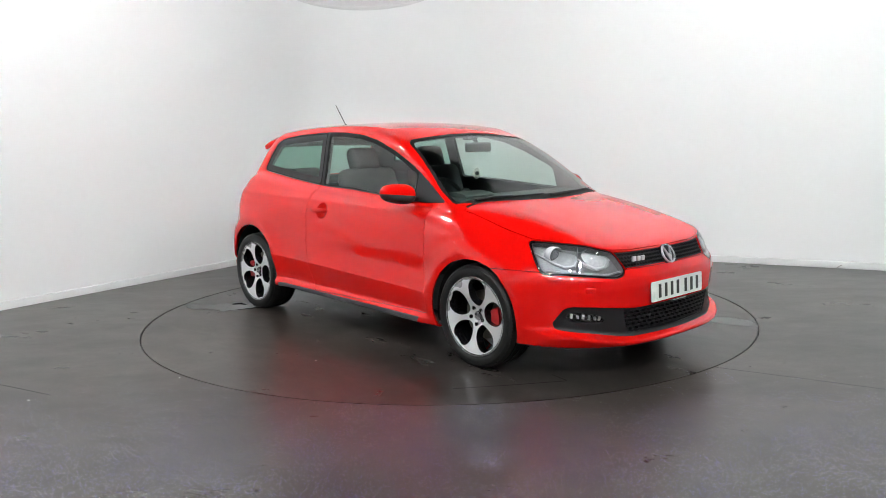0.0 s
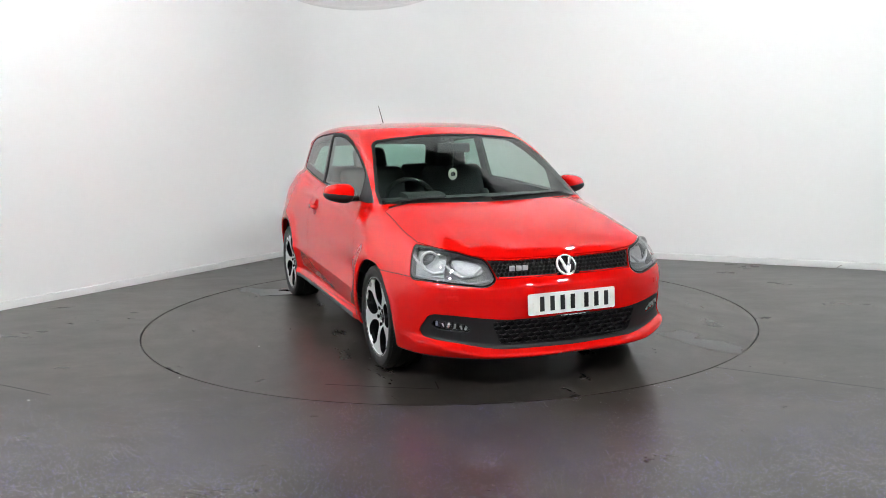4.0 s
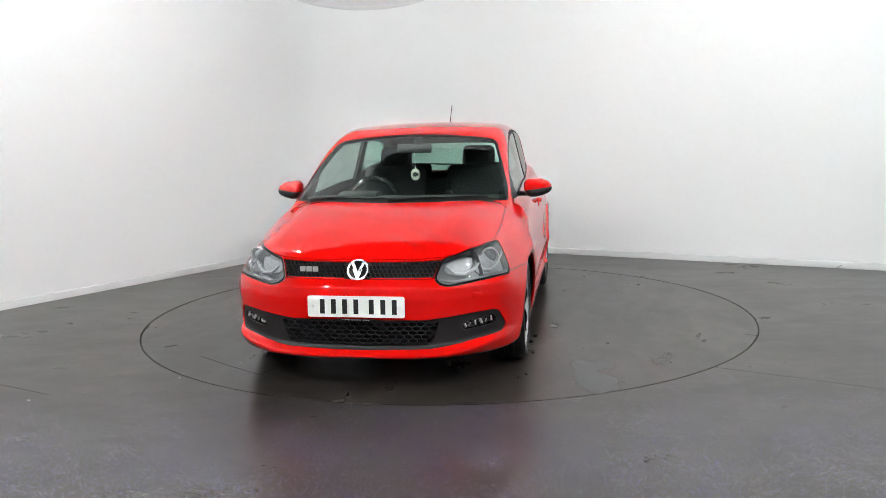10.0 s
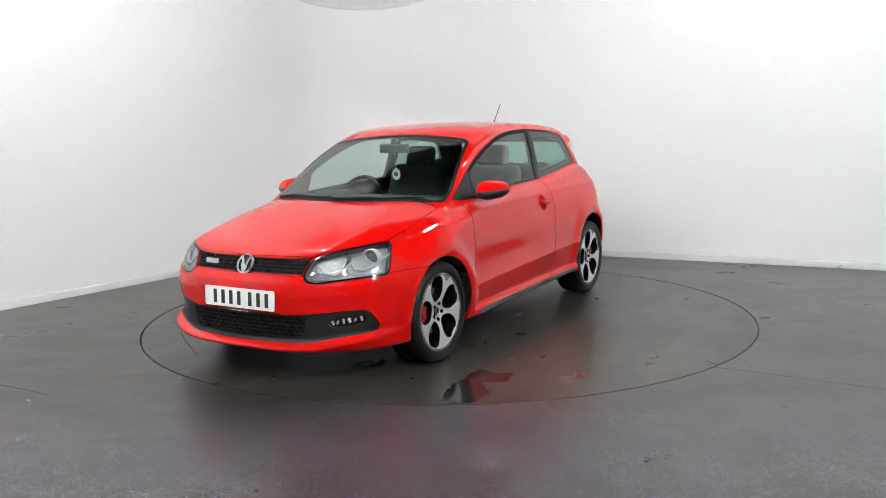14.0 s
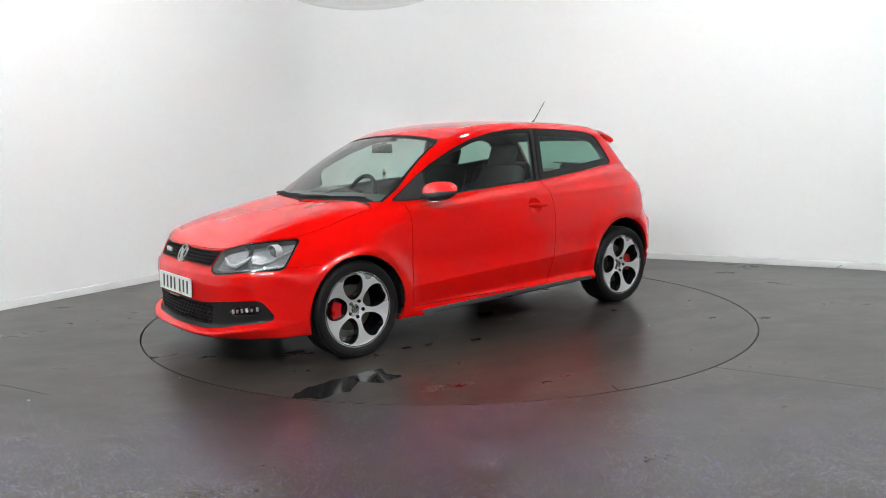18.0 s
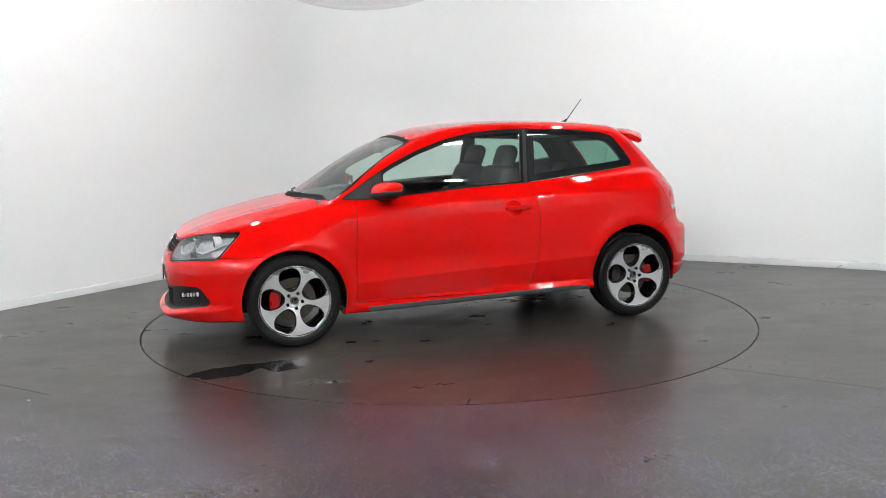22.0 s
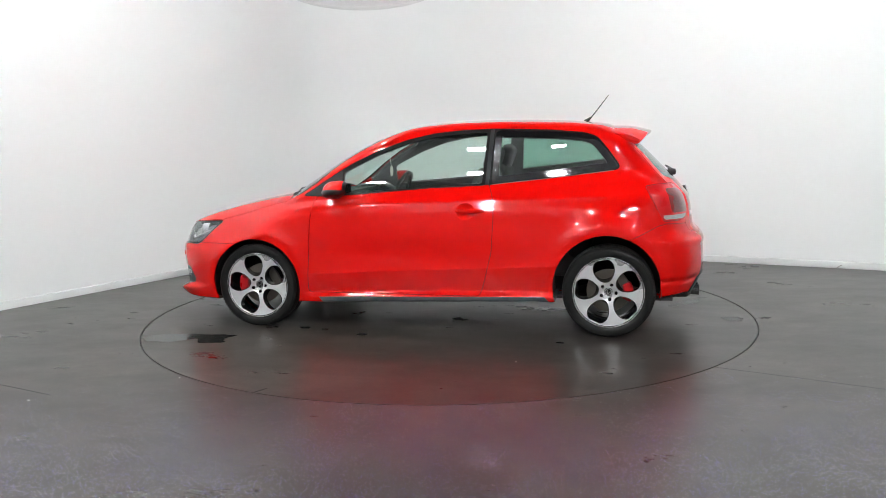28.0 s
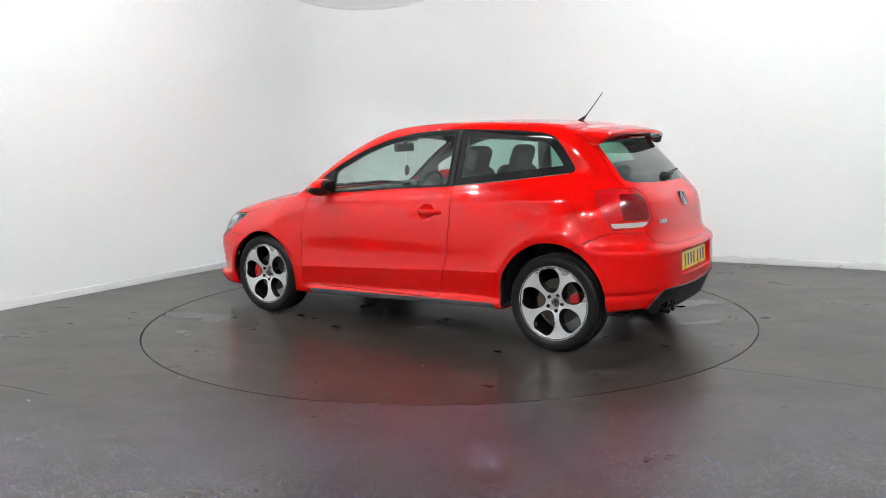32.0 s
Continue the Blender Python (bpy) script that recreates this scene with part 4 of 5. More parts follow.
def on_rear(y, z):
    y, z = np.broadcast_arrays(np.asarray(y, float), z)
    return surface(np.stack([0 * y, y, z], -1).reshape(-1, 3), (1, 0, 0))


def on_side(x, z, s=1):
    x, z = np.broadcast_arrays(np.asarray(x, float), z)
    return surface(np.stack([x, 0 * x, z], -1).reshape(-1, 3), (0, -s, 0))


def on_top(x, y):
    x, y = np.broadcast_arrays(np.asarray(x, float), y)
    return surface(np.stack([x, y, 0 * x + 0.3], -1).reshape(-1, 3), (0, 0, -1))


# ---------- wheels ----------
def disc_face():
    """The alloy's face: a dished disc with five oval openings."""
    nr, na = 26, 240
    r, a = np.meshgrid(np.linspace(0.0, 1, nr), np.linspace(0, 2 * math.pi, na + 1), indexing="ij")
    rr = 0.012 + r * (0.222 - 0.012)
    P = np.stack([rr * np.cos(a), 0 * rr, rr * np.sin(a)], -1).reshape(-1, 3)
    i = np.arange(nr * (na + 1)).reshape(nr, na + 1)
    p, q, s, t = i[:-1, :-1].ravel(), i[1:, :-1].ravel(), i[1:, 1:].ravel(), i[:-1, 1:].ravel()
    return P, np.concatenate([np.stack([p, q, s], 1), np.stack([p, s, t], 1)])


def hole_sdf(P, grow=0.0):
    """Five egg-shaped openings between the spokes."""
    d = np.full(len(P), 1e9)
    for k in range(5):
        a = radians(90 + 36 + 72 * k)
        u = P[:, 0] * math.cos(a) + P[:, 2] * math.sin(a)
        w = -P[:, 0] * math.sin(a) + P[:, 2] * math.cos(a)
        half = 0.065 + 0.009 * np.clip((u - 0.145) / 0.06, -1, 1)
        q = np.sqrt(((u - 0.142) / 0.076) ** 2 + (w / half) ** 2) - 1
        d = np.minimum(d, q * 0.055)
    return d - grow


def bolt_sdf(P):
    d = np.full(len(P), 1e9)
    for k in range(5):
        a = radians(90 + 72 * k)
        d = np.minimum(d, np.hypot(P[:, 0] - 0.05 * math.cos(a), P[:, 2] - 0.05 * math.sin(a)) - 0.0115)
    return d


def dish(P):
    r = np.hypot(P[:, 0], P[:, 2])
    return 0.004 - 0.030 * np.exp(-(r / 0.075) ** 2) + 0.006 * ease(r, 0.15, 0.215)


def make_wheel():
    """A wheel about the y axis, its outer face towards +y."""
    w = empty("wheel", "", "")
    for k in ("label", "category"):
        if k in w:
            del w[k]
    w.parent = car
    R, rim = WHEELR, 0.229
    tyre = bmesh.new()
    prof = [(rim - 0.012, 0.072), (rim - 0.004, 0.098), (rim + 0.004, 0.102), (0.242, 0.109), (0.262, 0.1125), (0.280, 0.109), (0.290, 0.100), (0.296, 0.092), (0.3, 0.082)]
    mid = [(R, 0.070), (R, 0.054), (R - 0.007, 0.052), (R - 0.007, 0.045), (R + 0.0005, 0.043), (R + 0.0005, 0.012), (R - 0.007, 0.010), (R - 0.007, 0.003)]
    half = prof + mid
    lathe(tyre, half + [(r, -h) for r, h in half[::-1]], 96)
    part("tyre", tyre, RUBBER, w)
    tread = bmesh.new()
    for k in range(88):
        a = 2 * math.pi * k / 88
        for y in (0.0835, -0.0835):
            box(tread, (-0.005, y - 0.014, R - 0.014), (0.005, y + 0.014, R - 0.0052), 0, Matrix.Rotation(a, 4, "Y"))
    tagged(part("tread", tread, RUBBER, w, "", 0), kind="stuff")
    barrel = bmesh.new()
    lathe(barrel, [(rim + 0.004, 0.100), (rim + 0.001, 0.104), (rim - 0.006, 0.103), (rim - 0.010, 0.094), (0.212, 0.080), (0.205, 0.03), (0.200, -0.06), (0.215, -0.10)], 96)
    part("rim_barrel", barrel, GLOSSBLACK, w, "gloss black inner rim")
    P, T = disc_face()
    P, T = cut(P, T, lambda q: hole_sdf(q, 0.004))
    P, T = cut(P, T, hole_sdf)
    P, T = cut(P, T, bolt_sdf)
    P[:, 1] = dish(P) + 0.088
    c = P[T].mean(1)
    hs, bs = hole_sdf(c), bolt_sdf(c)
    g = np.zeros_like(P)
    h = 0.001
    for i in (0, 2):
        d = np.zeros(3)
        d[i] = h
        g[:, i] = -(dish(P + d) - dish(P - d)) / (2 * h)
    g[:, 1] = 1
    N = g / np.linalg.norm(g, axis=1)[:, None]
    n = np.cross(P[T[:, 1]] - P[T[:, 0]], P[T[:, 2]] - P[T[:, 0]])
    T[n[:, 1] < 0] = T[n[:, 1] < 0][:, [0, 2, 1]]

    def sheet(sel, depth):
        uq, inv = np.unique(T[sel], return_inverse=True)
        return flange(P[uq], inv.reshape(-1, 3), N[uq], depth)

    v, t, nn = sheet((hs > 0.004) & (bs > 0), 0.006)
    mesh_ob("spoke_face", v, t, ALLOY, w, "machined five-spoke alloy face", nn)
    v, t, nn = sheet((hs > 0) & (hs < 0.004), 0.05)
    v[:, 1] -= 0.003
    mesh_ob("spoke_edge", v, t, GLOSSBLACK, w, "gloss black spoke pocket", nn)
    ring = bmesh.new()
    lathe(ring, [(0.214, 0.090), (0.220, 0.100), (0.228, 0.104), (0.232, 0.103), (0.232, 0.098)], 96)
    part("rim_lip", ring, ALLOY, w)
    for k in range(5):
        a = radians(90 + 72 * k)
        b = bmesh.new()
        lathe(b, [(0.0001, 0.070), (0.006, 0.070), (0.0085, 0.066), (0.009, 0.05)], 6)
        lathe(b, [(0.0115, 0.079), (0.0105, 0.058), (0.002, 0.056)], 20)
        bmesh.ops.translate(b, vec=(0.05 * math.cos(a), 0, 0.05 * math.sin(a)), verts=b.verts)
        part("wheel_bolt", b, GLOSSBLACK, w)
    cap = bmesh.new()
    lathe(cap, [(0.0001, 0.074), (0.016, 0.0735), (0.024, 0.072), (0.0275, 0.068), (0.0275, 0.055)], 32)
    cap_ob = part("centre_cap", cap, GLOSSBLACK, w)
    emblem = bmesh.new()
    lathe(emblem, [(0.018, 0.0735), (0.0195, 0.0752), (0.0225, 0.0752), (0.024, 0.0725)], 32)
    prism(emblem, [(-0.016, 0.011), (-0.010, 0.011), (0, -0.010), (0.010, 0.011), (0.016, 0.011), (0.004, -0.017), (-0.004, -0.017)], 0.0735, 0.0752, "y")
    part("emblem", emblem, CHROME, w)
    return w


def make_brake(w, x, z):
    b = bmesh.new()
    lathe(b, [(0.05, 0.03), (0.075, 0.032), (0.078, 0.018), (0.142, 0.018), (0.144, 0.012), (0.142, 0.0), (0.07, 0.0)], 64)
    part("brake_disc", b, STEEL, w)


def make_caliper(at, side, angle):
    b = bmesh.new()
    pts = []
    for k in range(13):
        a = radians(angle - 26 + 52 * k / 12)
        pts.append((0.158 * math.cos(a), 0.158 * math.sin(a)))
    for k in range(13):
        a = radians(angle + 26 - 52 * k / 12)
        pts.append((0.098 * math.cos(a), 0.098 * math.sin(a)))
    prism(b, pts, 0.026, 0.058, "y")
    bmesh.ops.bevel(b, geom=b.edges[:], offset=0.006, segments=2, affect="EDGES")
    m = Matrix.Translation(at) @ (Matrix.Diagonal((1, -1, 1, 1)) if side < 0 else Matrix.Identity(4))
    bmesh.ops.transform(b, matrix=m, verts=b.verts)
    return part("brake_caliper", b, CALIPER, car, "red painted brake caliper")


WHEELY = 0.722
wheel_front = make_wheel()
make_brake(wheel_front, 0, 0)
wheel_front.matrix_basis = pose(HUBX, WHEELY, HUBZ, 0, -26, 0)
for x, s, a in ((-HUBX, 1, -25), (HUBX, -1, 30), (-HUBX, -1, 15)):
    m = pose(x, s * WHEELY, HUBZ, 0, a, 0) if s > 0 else pose(x, s * WHEELY, HUBZ, 0, a, 180)
    copy_thing(wheel_front, m)
for x, s in ((HUBX, 1), (-HUBX, 1), (HUBX, -1), (-HUBX, -1)):
    make_caliper((x, s * WHEELY, HUBZ), s, 180 if x < 0 else 0)

# wheel wells
for (cx, cz, r), nm in ((FARCH, "front"), (RARCH, "rear")):
    for s in (1, -1):
        b = bmesh.new()
        n = 40
        rows = []
        for y, rr in ((0.800, r + 0.004), (0.78, r + 0.012), (0.50, r + 0.012), (0.48, 0.02)):
            rows.append([b.verts.new((cx + rr * math.cos(radians(-14 + 208 * k / n)), s * y, cz + rr * math.sin(radians(-14 + 208 * k / n)))) for k in range(n + 1)])
        for p, q in zip(rows, rows[1:]):
            for k in range(n):
                b.faces.new((p[k], p[k + 1], q[k + 1], q[k]))
        part("wheel_well", b, GAP, car, "black wheel arch liner")


# ---------- front of the car ----------
def honeycomb(name, poly, cw, ch, bar, depth, push, label):
    """A net of six-sided cells laid on the nose, inside a front-view outline."""
    half = np.array(poly)
    zs = half[:, 1]
    z0, z1 = zs.min(), zs.max()
    segs = []
    rows = int((z1 - z0) / (ch * 0.75)) + 2
    for r in range(-1, rows):
        for c in range(-30, 31):
            cy, cz = (c + 0.5 * (r % 2)) * cw, z0 + r * ch * 0.75
            p = [(cy + cw / 2 * a, cz + ch / 4 * b) for a, b in ((1, -1), (1, 1), (0, 2), (-1, 1))]
            segs += [(p[0], p[1]), (p[1], p[2]), (p[2], p[3])]
    A = np.array([[a[0], a[1], b[0], b[1]] for a, b in segs])
    mid = np.stack([np.abs((A[:, 0] + A[:, 2]) / 2), (A[:, 1] + A[:, 3]) / 2], 1)
    A = A[poly_sdf(mid, poly) < 0]
    p, q = on_front(A[:, 0], A[:, 1]), on_front(A[:, 2], A[:, 3])
    V, T = [], []
    for a, b in zip(p, q):
        a, b = a - [push, 0, 0], b - [push, 0, 0]
        e = b - a
        side = np.cross(e, [1, 0, 0])
        side = side / max(np.linalg.norm(side), 1e-9) * bar
        n = len(V)
        back = np.array([depth, 0, 0])
        V += [a - side, a + side, b + side, b - side, a - side - back, a + side - back, b + side - back, b - side - back]
        T += [(n, n + 1, n + 2, n + 3), (n, n + 4, n + 5, n + 1), (n + 2, n + 6, n + 7, n + 3)]
        T[-2:] = [(n + 1, n + 5, n + 6, n + 2), (n + 3, n + 7, n + 4, n)]
    ob = mesh_ob(name, V, T, BLACK, front_bumper, label, smooth=False)
    return tagged(ob, kind="stuff")


honeycomb("upper_grille", POLY["grille"], 0.0235, 0.0245, 0.0012, 0.016, 0.006, "black honeycomb upper grille")
honeycomb("lower_grille", POLY["mesh"], 0.044, 0.030, 0.0024, 0.02, 0.010, "black honeycomb lower grille")


def surf_bar(name, pts, fn, r, material, parent, label="", push=0.0, n=8):
    """A bead that follows the body through pairs of coordinates."""
    pts = np.array(pts, float)
    P = fn(pts[:, 0], pts[:, 1])
    N = normals_of(P)
    bm = bmesh.new()
    tube(bm, [Vector(p + k * push) for p, k in zip(P, N)], r, n)
    return part(name, bm, material, parent, label)


# thin red strips above and below the upper grille
for s0 in (1, -1):
    surf_bar("grille_strip", [(s0 * y, 0.606) for y in np.linspace(0.07, 0.39, 16)], on_front, 0.0035, PAINT, front_bumper, push=-0.002)


def ring_badge(name, at, normal, r, parent, label):
    """A round chrome badge with a plain chevron on black."""
    b = bmesh.new()
    lathe(b, [(0.0001, 0.004), (r * 0.9, 0.002), (r, -0.004), (r, -0.02)], 40, "x")
    bk = part(name, b, GLOSSBLACK, parent, label)
    m = Matrix.Translation(at) @ Vector(normal).to_track_quat("X", "Z").to_matrix().to_4x4()
    bk.matrix_basis = m
    b = bmesh.new()
    lathe(b, [(r * 0.80, 0.004), (r * 0.83, 0.010), (r * 0.95, 0.010), (r * 0.99, 0.002)], 48, "x")
    part("badge_ring", b, BRIGHT, bk)
    b = bmesh.new()
    for top, k in ((0.74, 1.0), (0.12, 0.72)):
        prism(b, [(-r * 0.62 * k, r * (top - 0.12)), (-r * 0.38 * k, r * (top - 0.06)), (0, r * (top - 0.95 * k)), (r * 0.38 * k, r * (top - 0.06)), (r * 0.62 * k, r * (top - 0.12)), (r * 0.10, r * (top - 1.26 * k)), (-r * 0.10, r * (top - 1.26 * k))], 0.002, 0.010, "x")
    part("badge_mark", b, BRIGHT, bk, "plain chrome chevrons")
    return bk


p = on_front(0.0, 0.645)[0]
ring_badge("front_badge", p - np.array([0.002, 0, 0]), (1, 0, 0.5), 0.060, car, "round black and chrome badge")


def plate(name, at, lean, facing, face_mat, parent, label):
    """A number plate whose characters are plain bars."""
    b = bmesh.new()
    prism(b, round_poly([(-0.26, -0.0555), (0.26, -0.0555), (0.26, 0.0555), (-0.26, 0.0555)], 0.012), -0.006, 0.0, "x")
    ob = part(name, b, face_mat, parent, label)
    ob.matrix_basis = Matrix.Translation(at) @ Matrix.Rotation(0 if facing > 0 else math.pi, 4, "Z") @ Matrix.Rotation(radians(lean), 4, "Y")
    b = bmesh.new()
    prism(b, round_poly([(-0.252, -0.05), (0.252, -0.05), (0.252, 0.05), (-0.252, 0.05)], 0.01), -0.013, -0.0065, "x")
    part("plate_holder", b, BLACK, ob)
    y = -0.2
    for k, w in enumerate((0.045, 0.045, 0.045, 0.045, 0, 0.046, 0.045, 0.045)):
        if w:
            b = bmesh.new()
            box(b, (0.0002, y + 0.007, -0.0385), (0.0012, y + 0.033, 0.0385))
            y += w + 0.0155
            part("character_bar", b, INK, ob, "", 0)
        else:
            y += 0.022
    for sy in (-0.235, 0.238):
        b = bmesh.new()
        lathe(b, [(0.0001, 0.003), (0.006, 0.0025), (0.008, 0.0)], 12, "x")
        bmesh.ops.translate(b, vec=(0, sy, 0), verts=b.verts)
        part("screw_cap", b, PLATEW if face_mat is PLATEW else PLATEY, ob)
    return ob


front_plate = plate("front_plate", (2.049, 0, 0.4635), -2, 1, PLATEW, car, "white front number plate with black characters")
b = bmesh.new()
box(b, (2.048, -0.10, 0.392), (2.0562, 0.10, 0.3985))
part("dealer_strip", b, BLACK, front_plate)
front_plate_strip = bpy.data.objects["dealer_strip"]
front_plate_strip.matrix_basis = front_plate.matrix_basis.inverted()
for y0, y1 in ((-0.072, -0.066), (-0.058, -0.03), (-0.024, 0.028), (0.034, 0.074)):
    b = bmesh.new()
    box(b, (2.0562, y0, 0.3938), (2.0566, y1, 0.3968))
    part("small_writing_bar", b, PLATEW, front_plate_strip, "", 0)
# chrome letters on the grille as plain bars
for y in (-0.308, -0.272, -0.236):
    p = on_front(y, 0.648)[0]
    b = bmesh.new()
    box(b, (p[0] - 0.008, y - 0.0145, 0.634), (p[0] + 0.004, y + 0.0145, 0.661), 0.002)
    part("letter_bar", b, ALLOY, front_bumper, "small chrome badge bar")
# bumper washers and tow cover
for s0 in (1, -1):
    q = on_front(s0 * 0.62, np.array([0.508]))[0]
    b = bmesh.new()
    box(b, (-0.002, -0.028, -0.014), (0.0025, 0.028, 0.014), 0.002)
    ob = part("washer_cover", b, PAINT, front_bumper)
    nrm = normals_of(q[None])[0]
    ob.matrix_basis = Matrix.Translation(q) @ Vector(nrm).to_track_quat("X", "Z").to_matrix().to_4x4()


# ---------- inside the headlights ----------
def mirrored(bm, s):
    if s < 0:
        bmesh.ops.transform(bm, matrix=Matrix.Diagonal((1, -1, 1, 1)), verts=bm.verts)
        bmesh.ops.reverse_faces(bm, faces=bm.faces[:])
    return bm


for lamp, s0 in zip(headlamps, (1, -1)):
    # projector bowl with its lens
    aim = Matrix.Translation((1.700, 0.662, 0.680)) @ Matrix.Rotation(radians(12), 4, "Z")
    b = bmesh.new()
    lathe(b, [(0.048, -0.03), (0.050, 0.012), (0.047, 0.018), (0.041, 0.012), (0.038, -0.006)], 40, "x")
    bmesh.ops.transform(b, matrix=aim, verts=b.verts)
    part("projector_ring", mirrored(b, s0), LAMPBAND, lamp, "silver projector ring")
    b = bmesh.new()
    lathe(b, [(0.0001, 0.016), (0.016, 0.013), (0.030, 0.003), (0.038, -0.012)], 32, "x")
    bmesh.ops.transform(b, matrix=aim, verts=b.verts)
    part("projector_lens", mirrored(b, s0), LENSGREY, lamp, "dark glass projector lens")
    # faceted bowl of the inner lamp with its bulb cover
    aim = Matrix.Translation((1.812, 0.532, 0.672)) @ Matrix.Rotation(radians(18), 4, "Z") @ Matrix.Diagonal((1, 1.25, 0.85, 1))
    b = bmesh.new()
    lathe(b, [(0.050, 0.030), (0.047, 0.016), (0.036, -0.006), (0.020, -0.018), (0.006, -0.022)], 14, "x")
    bmesh.ops.transform(b, matrix=aim, verts=b.verts)
    part("reflector_bowl", mirrored(b, s0), BOWL, lamp, "faceted silver reflector bowl", 5)
    b = bmesh.new()
    lathe(b, [(0.0001, 0.016), (0.009, 0.014), (0.013, 0.004), (0.013, -0.02)], 20, "x")
    bmesh.ops.transform(b, matrix=aim, verts=b.verts)
    part("bulb_cover", mirrored(b, s0), DARKCHROME, lamp)
    # bright bent band below both lamps
    band = [(0.46, 0.655), (0.505, 0.618), (0.555, 0.612), (0.60, 0.640), (0.622, 0.668)]
    P = on_front([q[0] for q in band], np.array([q[1] for q in band])) - [0.022, 0, 0]
    b = bmesh.new()
    tube(b, P, [0.006, 0.009, 0.010, 0.009, 0.005], 8)
    part("light_band", mirrored(b, s0), LAMPBAND, lamp, "silver daytime light band")
    band = [(0.622, 0.655), (0.64, 0.630), (0.68, 0.622), (0.708, 0.640), (0.722, 0.68), (0.72, 0.715)]
    P = on_front([q[0] for q in band], np.array([q[1] for q in band])) - [0.034, 0.006, 0]
    b = bmesh.new()
    tube(b, P, [0.005, 0.009, 0.009, 0.008, 0.006, 0.004], 8)
    part("light_band", mirrored(b, s0), LAMPBAND, lamp, "silver daytime light band")
    band = [(0.43, 0.590), (0.50, 0.578), (0.60, 0.588), (0.70, 0.598), (0.75, 0.606)]
    P = on_front([q[0] for q in band], np.array([q[1] for q in band])) - [0.016, 0.0, 0]
    b = bmesh.new()
    tube(b, P, 0.008, 6)
    part("indicator_strip", mirrored(b, s0), LAMPGREY, lamp)
    # bright facets behind the fog light's lens
    for k in range(6):
        b = bmesh.new()
        q = on_front(0.552 + 0.026 * k, np.array([0.349 + 0.0042 * k]))[0]
        box(b, (-0.008, -0.0035 - 0.002 * (k % 2), -0.013), (0.006, 0.0035 + 0.003 * (k % 3 == 0), 0.012 - 0.005 * (k % 3 == 1)), 0.002)
        bmesh.ops.transform(b, matrix=Matrix.Translation((q[0] - 0.018, q[1], q[2])) @ Matrix.Rotation((0.5, -0.35, 0.15)[k % 3], 4, "X"), verts=b.verts)
        part("fog_facet", mirrored(b, s0), ALLOY if k % 3 != 1 else PALELENS, front_bumper)


# ---------- mirrors, handles, aerial, wipers ----------
def door_mirror(s0, parent):
    n, m = 40, 24
    V = []
    for i in range(m + 1):
        for j in range(n):
            a, e = 2 * math.pi * j / n, -math.pi / 2 + math.pi * i / m
            pw = lambda v, k: math.copysign(abs(v) ** k, v)
            x, y, z = pw(math.cos(e), 0.7) * pw(math.cos(a), 0.75), pw(math.cos(e), 0.7) * pw(math.sin(a), 0.75), pw(math.sin(e), 0.8)
            V.append((0.612 + 0.085 * x * (1 - 0.2 * y) - 0.030 * y - 0.016 * z, 0.862 + 0.089 * y - 0.014 * z, 0.988 + 0.008 * y + 0.053 * z * (1 - 0.26 * y + 0.10 * (1 - x))))
    V = np.array(V)
    i = np.arange((m + 1) * n).reshape(m + 1, n)
    a, b_, c, d = i[:-1].ravel(), np.roll(i[:-1], -1, 1).ravel(), np.roll(i[1:], -1, 1).ravel(), i[1:].ravel()
    T = np.concatenate([np.stack([a, b_, c], 1), np.stack([a, c, d], 1)])
    split = lambda P: P[:, 2] - (0.980 + 0.12 * (P[:, 1] - 0.87) + 0.02 * (P[:, 0] - 0.61))
    V, T = cut(V, T, split)
    V, T = cut(V, T, lambda P: 0.541 - 0.16 * (P[:, 1] - 0.87) - P[:, 0])
    cc = V[T].mean(1)
    up, back = split(cc) > 0, 0.541 - 0.16 * (cc[:, 1] - 0.87) - cc[:, 0] > 0
    if s0 < 0:
        V = V * [1, -1, 1]
        T = T[:, [0, 2, 1]]
    root = mesh_ob("door_mirror", V, T[up & ~back], PAINT, parent, "red door mirror on black foot")
    mesh_ob("mirror_foot", V, T[~up & ~back], BLACK, root)
    q = V.copy()
    mesh_ob("mirror_rim", q, T[back], BLACK, root)
    bm = bmesh.new()
    tube(bm, [(0.60, s0 * 0.83, 0.955), (0.625, s0 * 0.78, 0.944), (0.645, s0 * 0.735, 0.952)], [0.03, 0.028, 0.034], 12)
    bmesh.ops.scale(bm, vec=(1.3, 1, 0.55), space=Matrix.Translation((-0.625, 0, -0.948)), verts=bm.verts)
    part("mirror_arm", bm, BLACK, root)
    bm = bmesh.new()
    prism(bm, round_poly([(s0 * 0.80, 0.962), (s0 * 0.908, 0.962), (s0 * 0.914, 1.008), (s0 * 0.885, 1.026), (s0 * 0.80, 1.030)], 0.02), 0.512, 0.516, "x")
    part("mirror_glass", bm, DARKCHROME, root, "silvered mirror glass")


